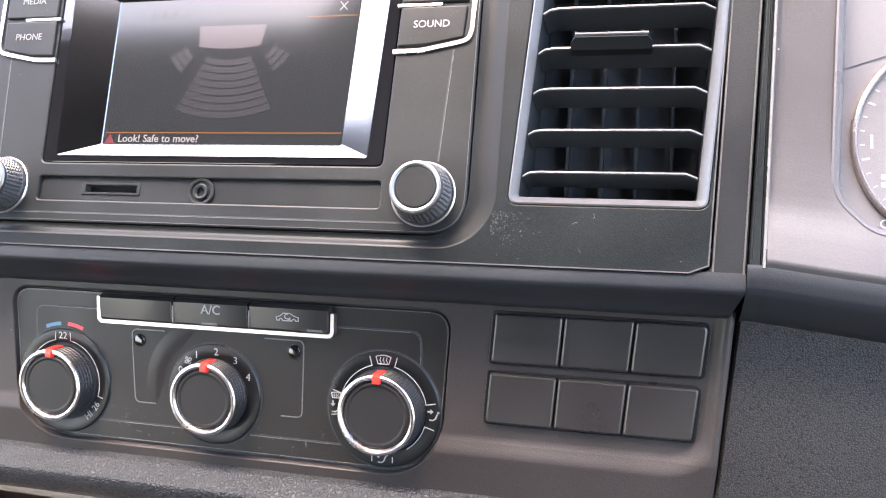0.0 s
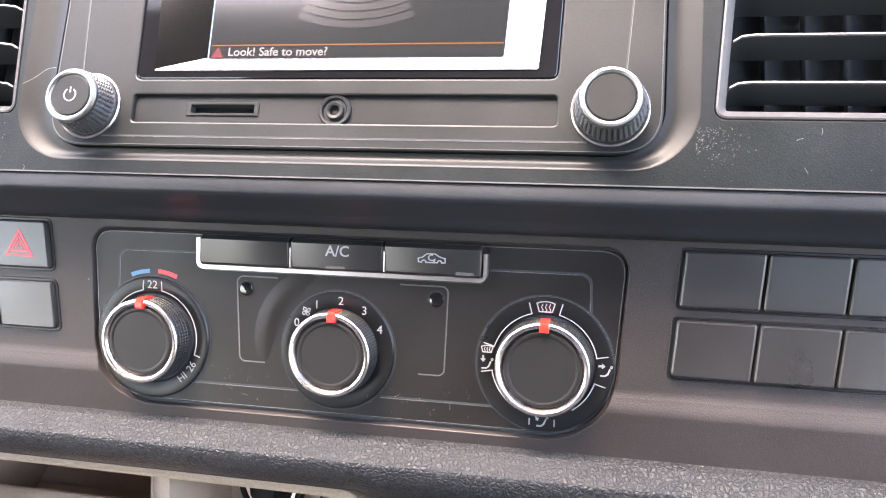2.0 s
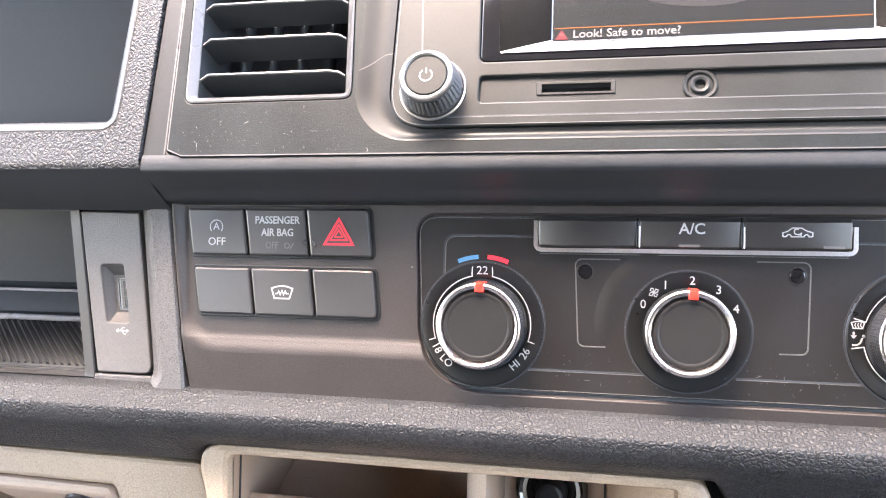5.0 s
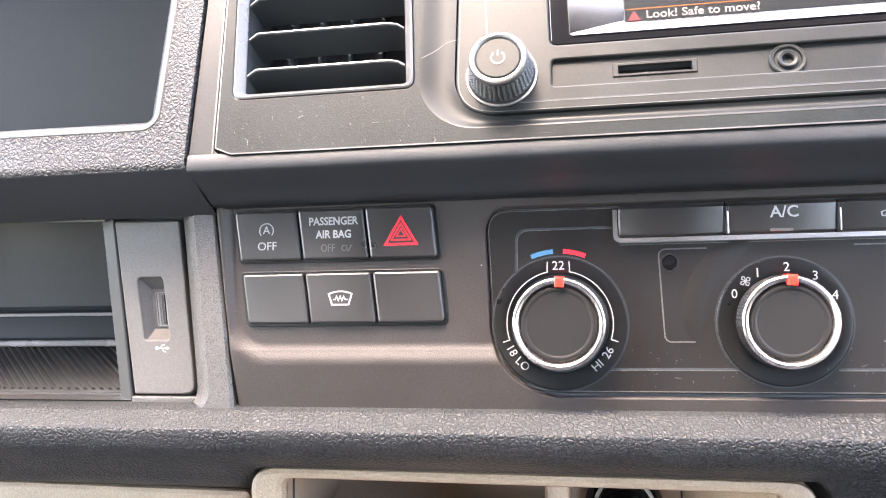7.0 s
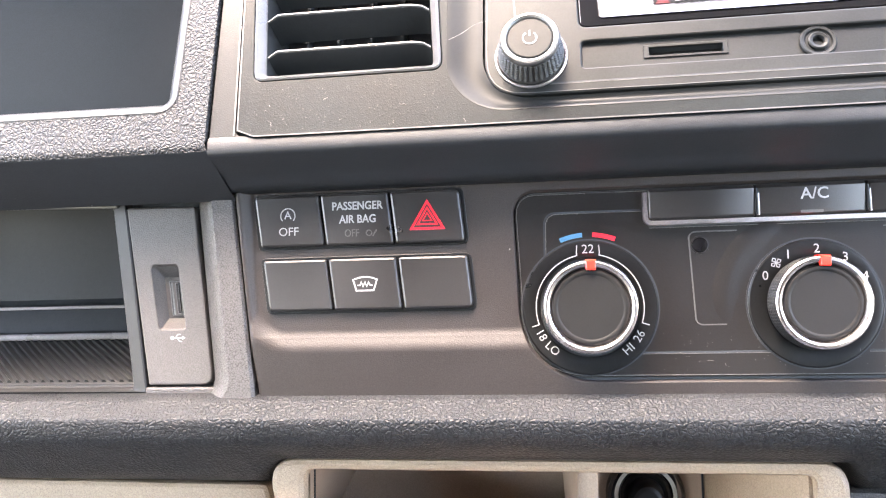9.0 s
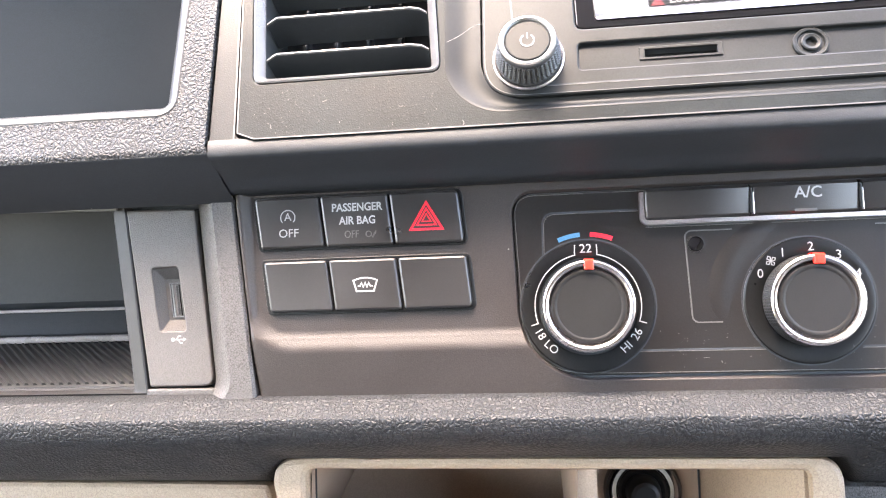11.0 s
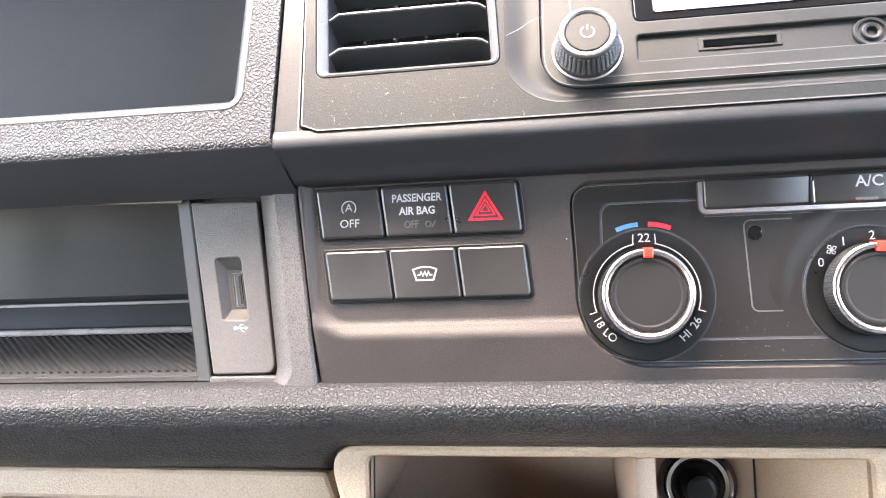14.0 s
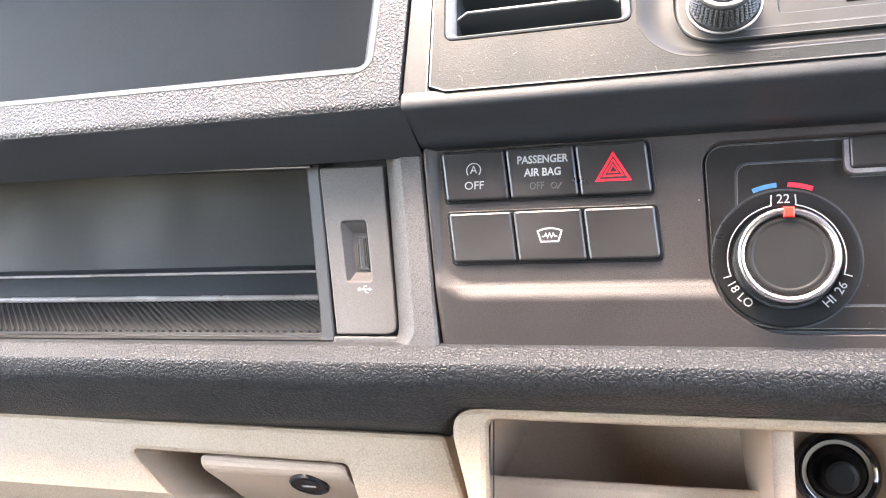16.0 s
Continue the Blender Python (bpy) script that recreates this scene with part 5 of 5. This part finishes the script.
# ---- driver's side: knee panel, instrument surround and cluster ----
def knee_panel():
    bm = bmesh.new()
    loops = []
    for f in np.linspace(0, 1, 12):
        z = 0.034 + (-0.078 - 0.034) * f
        xl = 0.2204 - (0.0068 - z) * 0.075
        loops.append([(float(xl), 0.012, float(z)), (float(xl), 0.0006, float(z)), (float(xl + 0.0012), -0.0010, float(z)), (float(xl + 0.012), -0.0016, float(z)), (float(xl + 0.10), -0.004, float(z)), (0.56, -0.006, float(z))])
    loft(bm, loops, last=False, closed=False)
    return solid("knee_panel", bm, KNEE, "fine-grained dark panel under the instruments", "dash panel")


knee_panel()


def cluster_surround():
    th = thing("instrument_surround", "satin dark instrument surround with deep rounded opening", "dash surround", R)
    full = spline([(-0.0030, 0.13), (-0.0040, 0.10), (-0.0048, 0.06), (-0.0044, 0.030), (-0.0022, 0.006), (0.0010, -0.0090), (0.0026, -0.0170), (0.0028, -0.0192), (0.0016, -0.0212)], 5)
    op = poly_round([(0.2506, 0.0060), (0.2620, -0.0062), (0.42, -0.0165), (0.42, 0.128), (0.2545, 0.128)], (0.016, 0.012, 0.004, 0.004, 0.006), 10)
    heights = sorted((s, -d) for d, s in full if s > -0.0185)

    def skin(s):
        return float(np.interp(s, [p[0] for p in heights], [p[1] for p in heights]))
    fine = []
    for (d0, s0), (d1, s1) in zip(full, full[1:]):
        k = max(1, int(abs(s1 - s0) / 0.0007))
        fine += [(d0 + (d1 - d0) * f / k, s0 + (s1 - s0) * f / k) for f in range(k)]
    fine.append(full[-1])
    edge = np.array(inset(op, -0.0016))

    def inside(x, z):
        ax, az = edge[:, 0], edge[:, 1]
        bx, bz = np.roll(ax, -1), np.roll(az, -1)
        hit = ((az > z) != (bz > z)) & (x < (bx - ax) * (z - az) / np.where(bz == az, 1e-9, bz - az) + ax)
        return int(hit.sum()) % 2 == 1
    xs = np.concatenate([np.linspace(0.2240, 0.2700, 66), np.linspace(0.271, 0.42, 80)])
    bm = bmesh.new()
    rows = [[bm.verts.new((float(x) + (0.0024 + 0.0295 * (s + 0.026)) * max(0.0, 1 - (float(x) - 0.224) / 0.026), -d, s - max(0.0, float(x) - 0.226) * 0.115 * min(1.0, max(0.0, 0.03 - s) / 0.03))) for x in xs] for d, s in fine]
    for a, b in zip(rows, rows[1:]):
        for k in range(len(xs) - 1):
            c = (a[k].co + b[k + 1].co) / 2
            if not (c.z > -0.0175 and inside(c.x, c.z)):
                bm.faces.new((a[k], a[k + 1], b[k + 1], b[k]))
    bmesh.ops.delete(bm, geom=[v for v in bm.verts if not v.link_faces], context="VERTS")
    part("surround_skin", bm, SURROUND, th)
    # ridge between the centre stack and the surround
    rib = plate(poly_round([(0.2210, -0.0240), (0.2252, -0.0240), (0.2298, 0.13), (0.2276, 0.13)], 0.0006), -0.014, 0.0012, 0.0008)
    part("edge_rib", rib, TRIM, th)
    # bright line on the ridge, painted in the pale edge colour
    part("rib_edge", stroke([(0.2258, -0.0214), (0.2303, 0.13)], 0.0009, 0.0, t=0.0022), SLAT, th, "edge of the ridge, painted pale as a bright line")
    # dark band below, which carries the lip of the centre stack on to the right
    band = spline([(-0.0040, -0.0190), (0.0006, -0.0196), (0.0016, -0.0212), (0.0014, -0.0240), (0.0004, -0.0266), (-0.0010, -0.0290), (-0.0039, -0.0314), (-0.0120, -0.0352), (-0.0202, -0.0377), (-0.0340, -0.0385)], 5)
    bm = bmesh.new()
    sweep([(-d, s) for d, s in band], 0.2255, 0.42, 30, bend=lambda x, y, z: (x, y, z - 0.115 * max(0.0, x - 0.226)), bm=bm)
    part("lower_band", bm, LIPMAT, th, "dark lower band of the surround")
    bm = bmesh.new()
    sweep([(-d, s) for d, s in band[8:]], 0.2204, 0.2256, 2, bm=bm)
    part("band_end", bm, LIPMAT, th)
    # hood rim round the opening, which follows the skin
    bm = bmesh.new()
    loft(bm, [[(x, skin(z + 0.115 * max(0.0, x - 0.226) * min(1.0, max(0.0, 0.03 - z) / 0.03)) + off, z) for x, z in inset(op, i)]
              for i, off in ((-0.0030, 0.0020), (-0.0027, 0.0001), (-0.0020, -0.0003), (-0.0010, -0.0002), (0.0, 0.0006), (0.0010, 0.0040), (0.0020, 0.0130))], last=False)
    part("hood_rim", bm, SURROUND, th)
    return th


SURROUND = surface("surround_plastic", (0.050, 0.047, 0.049), 0.34, vary=0.1, grain=0.00003, dust=0.5)
cluster_surround()


def cluster():
    th = thing("instrument_cluster", "instrument cluster with silver-ringed rev counter", "instruments", R @ pose(0.2996, 0.020, 0.0313))
    part("back_panel", plate(rrect(-0.0500, 0.12, -0.046, 0.10, 0.004), -0.002, 0.0, 0.0005), CLUSTERGREY, th)
    part("gauge_ring", lathe([(0.0415, 0.0), (0.0411, 0.0026), (0.0403, 0.0030), (0.0395, 0.0020), (0.0392, 0.0)], 96, cap=False), SILVER, th, "thin silver gauge ring")
    dialp = part("gauge_face", lathe([(0.0394, 0.0), (0.0392, 0.0008), (0.02, 0.0008)], 96), CLUSTERGREY, th)
    for k in range(33):
        a = radians(225 - 270 * k / 32)
        r0, r1 = 0.0382, 0.0382 - (0.0026 if k % 4 == 0 else 0.0016)
        part("tick", stroke([(r0 * math.cos(a), r0 * math.sin(a)), (r1 * math.cos(a), r1 * math.sin(a))], 0.0007 if k % 4 == 0 else 0.0004, 0.0009), WHITE, dialp)
    text("numeral", "1", 0.0074, -0.0342, -0.0008, 0.0009, WHITE, dialp, bold=0.0001)
    for j in range(2):
        part("text_bar", fill(rrect(-0.0312, -0.0250, -0.0148 - 0.0030 * j, -0.0130 - 0.0030 * j, 0.0003, 2), 0.0009), WHITE, dialp)
    part("lamp_icon", stroke(circle(-0.0300, -0.0315, 0.0014, 16), 0.0005, 0.0009, True), WHITE, dialp)
    # printed panel line above the gauge
    part("panel_line", stroke([(-0.0490, 0.0262), (0.02, 0.0500)], 0.0004, 0.0002, t=0.0001), VOID, th)
    return th


CLUSTERGREY = surface("cluster_grey", (0.10, 0.095, 0.10), 0.4, vary=0.1)
cluster()


# ---- lint and scratches ----
def lint():
    rng = random.Random(7)
    spots = []
    for _ in range(20):
        spots.append((R, rng.uniform(-0.20, -0.12), rng.uniform(-0.0225, -0.002), 0.0001))
    for _ in range(8):
        spots.append((R, rng.uniform(0.13, 0.20), rng.uniform(-0.0225, -0.003), 0.0001))
    for _ in range(16):
        spots.append((Matrix(), rng.uniform(-0.05, 0.06), rng.uniform(-0.064, -0.050), 0.0009))
    # dusty patch on the trim beside the radio's corner, and loose specks on the panels
    for _ in range(150):
        spots.append((R, 0.1285 + abs(rng.gauss(0, 0.006)), -0.0035 - abs(rng.gauss(0, 0.007)), 0.0001, 1))
    for _ in range(70):
        spots.append((Matrix.Translation((0, 0.0028, 0)), rng.uniform(-0.054, 0.056), rng.choice((rng.uniform(-0.064, -0.058), rng.uniform(-0.056, -0.050))), 0.0009, 1))
    for _ in range(60):
        spots.append((R, rng.uniform(-0.205, -0.13), rng.uniform(-0.0225, -0.004), 0.0001, 1))
    bm = bmesh.new()
    for m, x, z, h, *tiny in spots:
        a, ln = rng.uniform(0, 6.28), rng.choice((0.00018, 0.00025, 0.0004) if tiny else (0.0004, 0.0006, 0.0009, 0.0022))
        pts = [Vector((x, z))]
        for _k in range(4):
            a += rng.uniform(-0.7, 0.7)
            pts.append(pts[-1] + Vector((math.cos(a), math.sin(a))) * ln / 4)
        one = stroke([tuple(p) for p in pts], 0.00009, h, t=0.00006)
        one.transform(m)
        tmp = bpy.data.meshes.new("tmp")
        one.to_mesh(tmp)
        one.free()
        bm.from_mesh(tmp)
        bpy.data.meshes.remove(tmp)
    one = stroke(spline([(-0.1275, 0.0110), (-0.1225, 0.0135), (-0.1175, 0.0170), (-0.1135, 0.0178)], 5), 0.00012, 0.0012, t=0.0001)
    one.transform(R)
    tmp = bpy.data.meshes.new("tmp")
    one.to_mesh(tmp)
    one.free()
    bm.from_mesh(tmp)
    bpy.data.meshes.remove(tmp)
    return solid("lint", bm, LINT, "fine pale lint and dust on the dash plastics", "lint", "stuff")


lint()
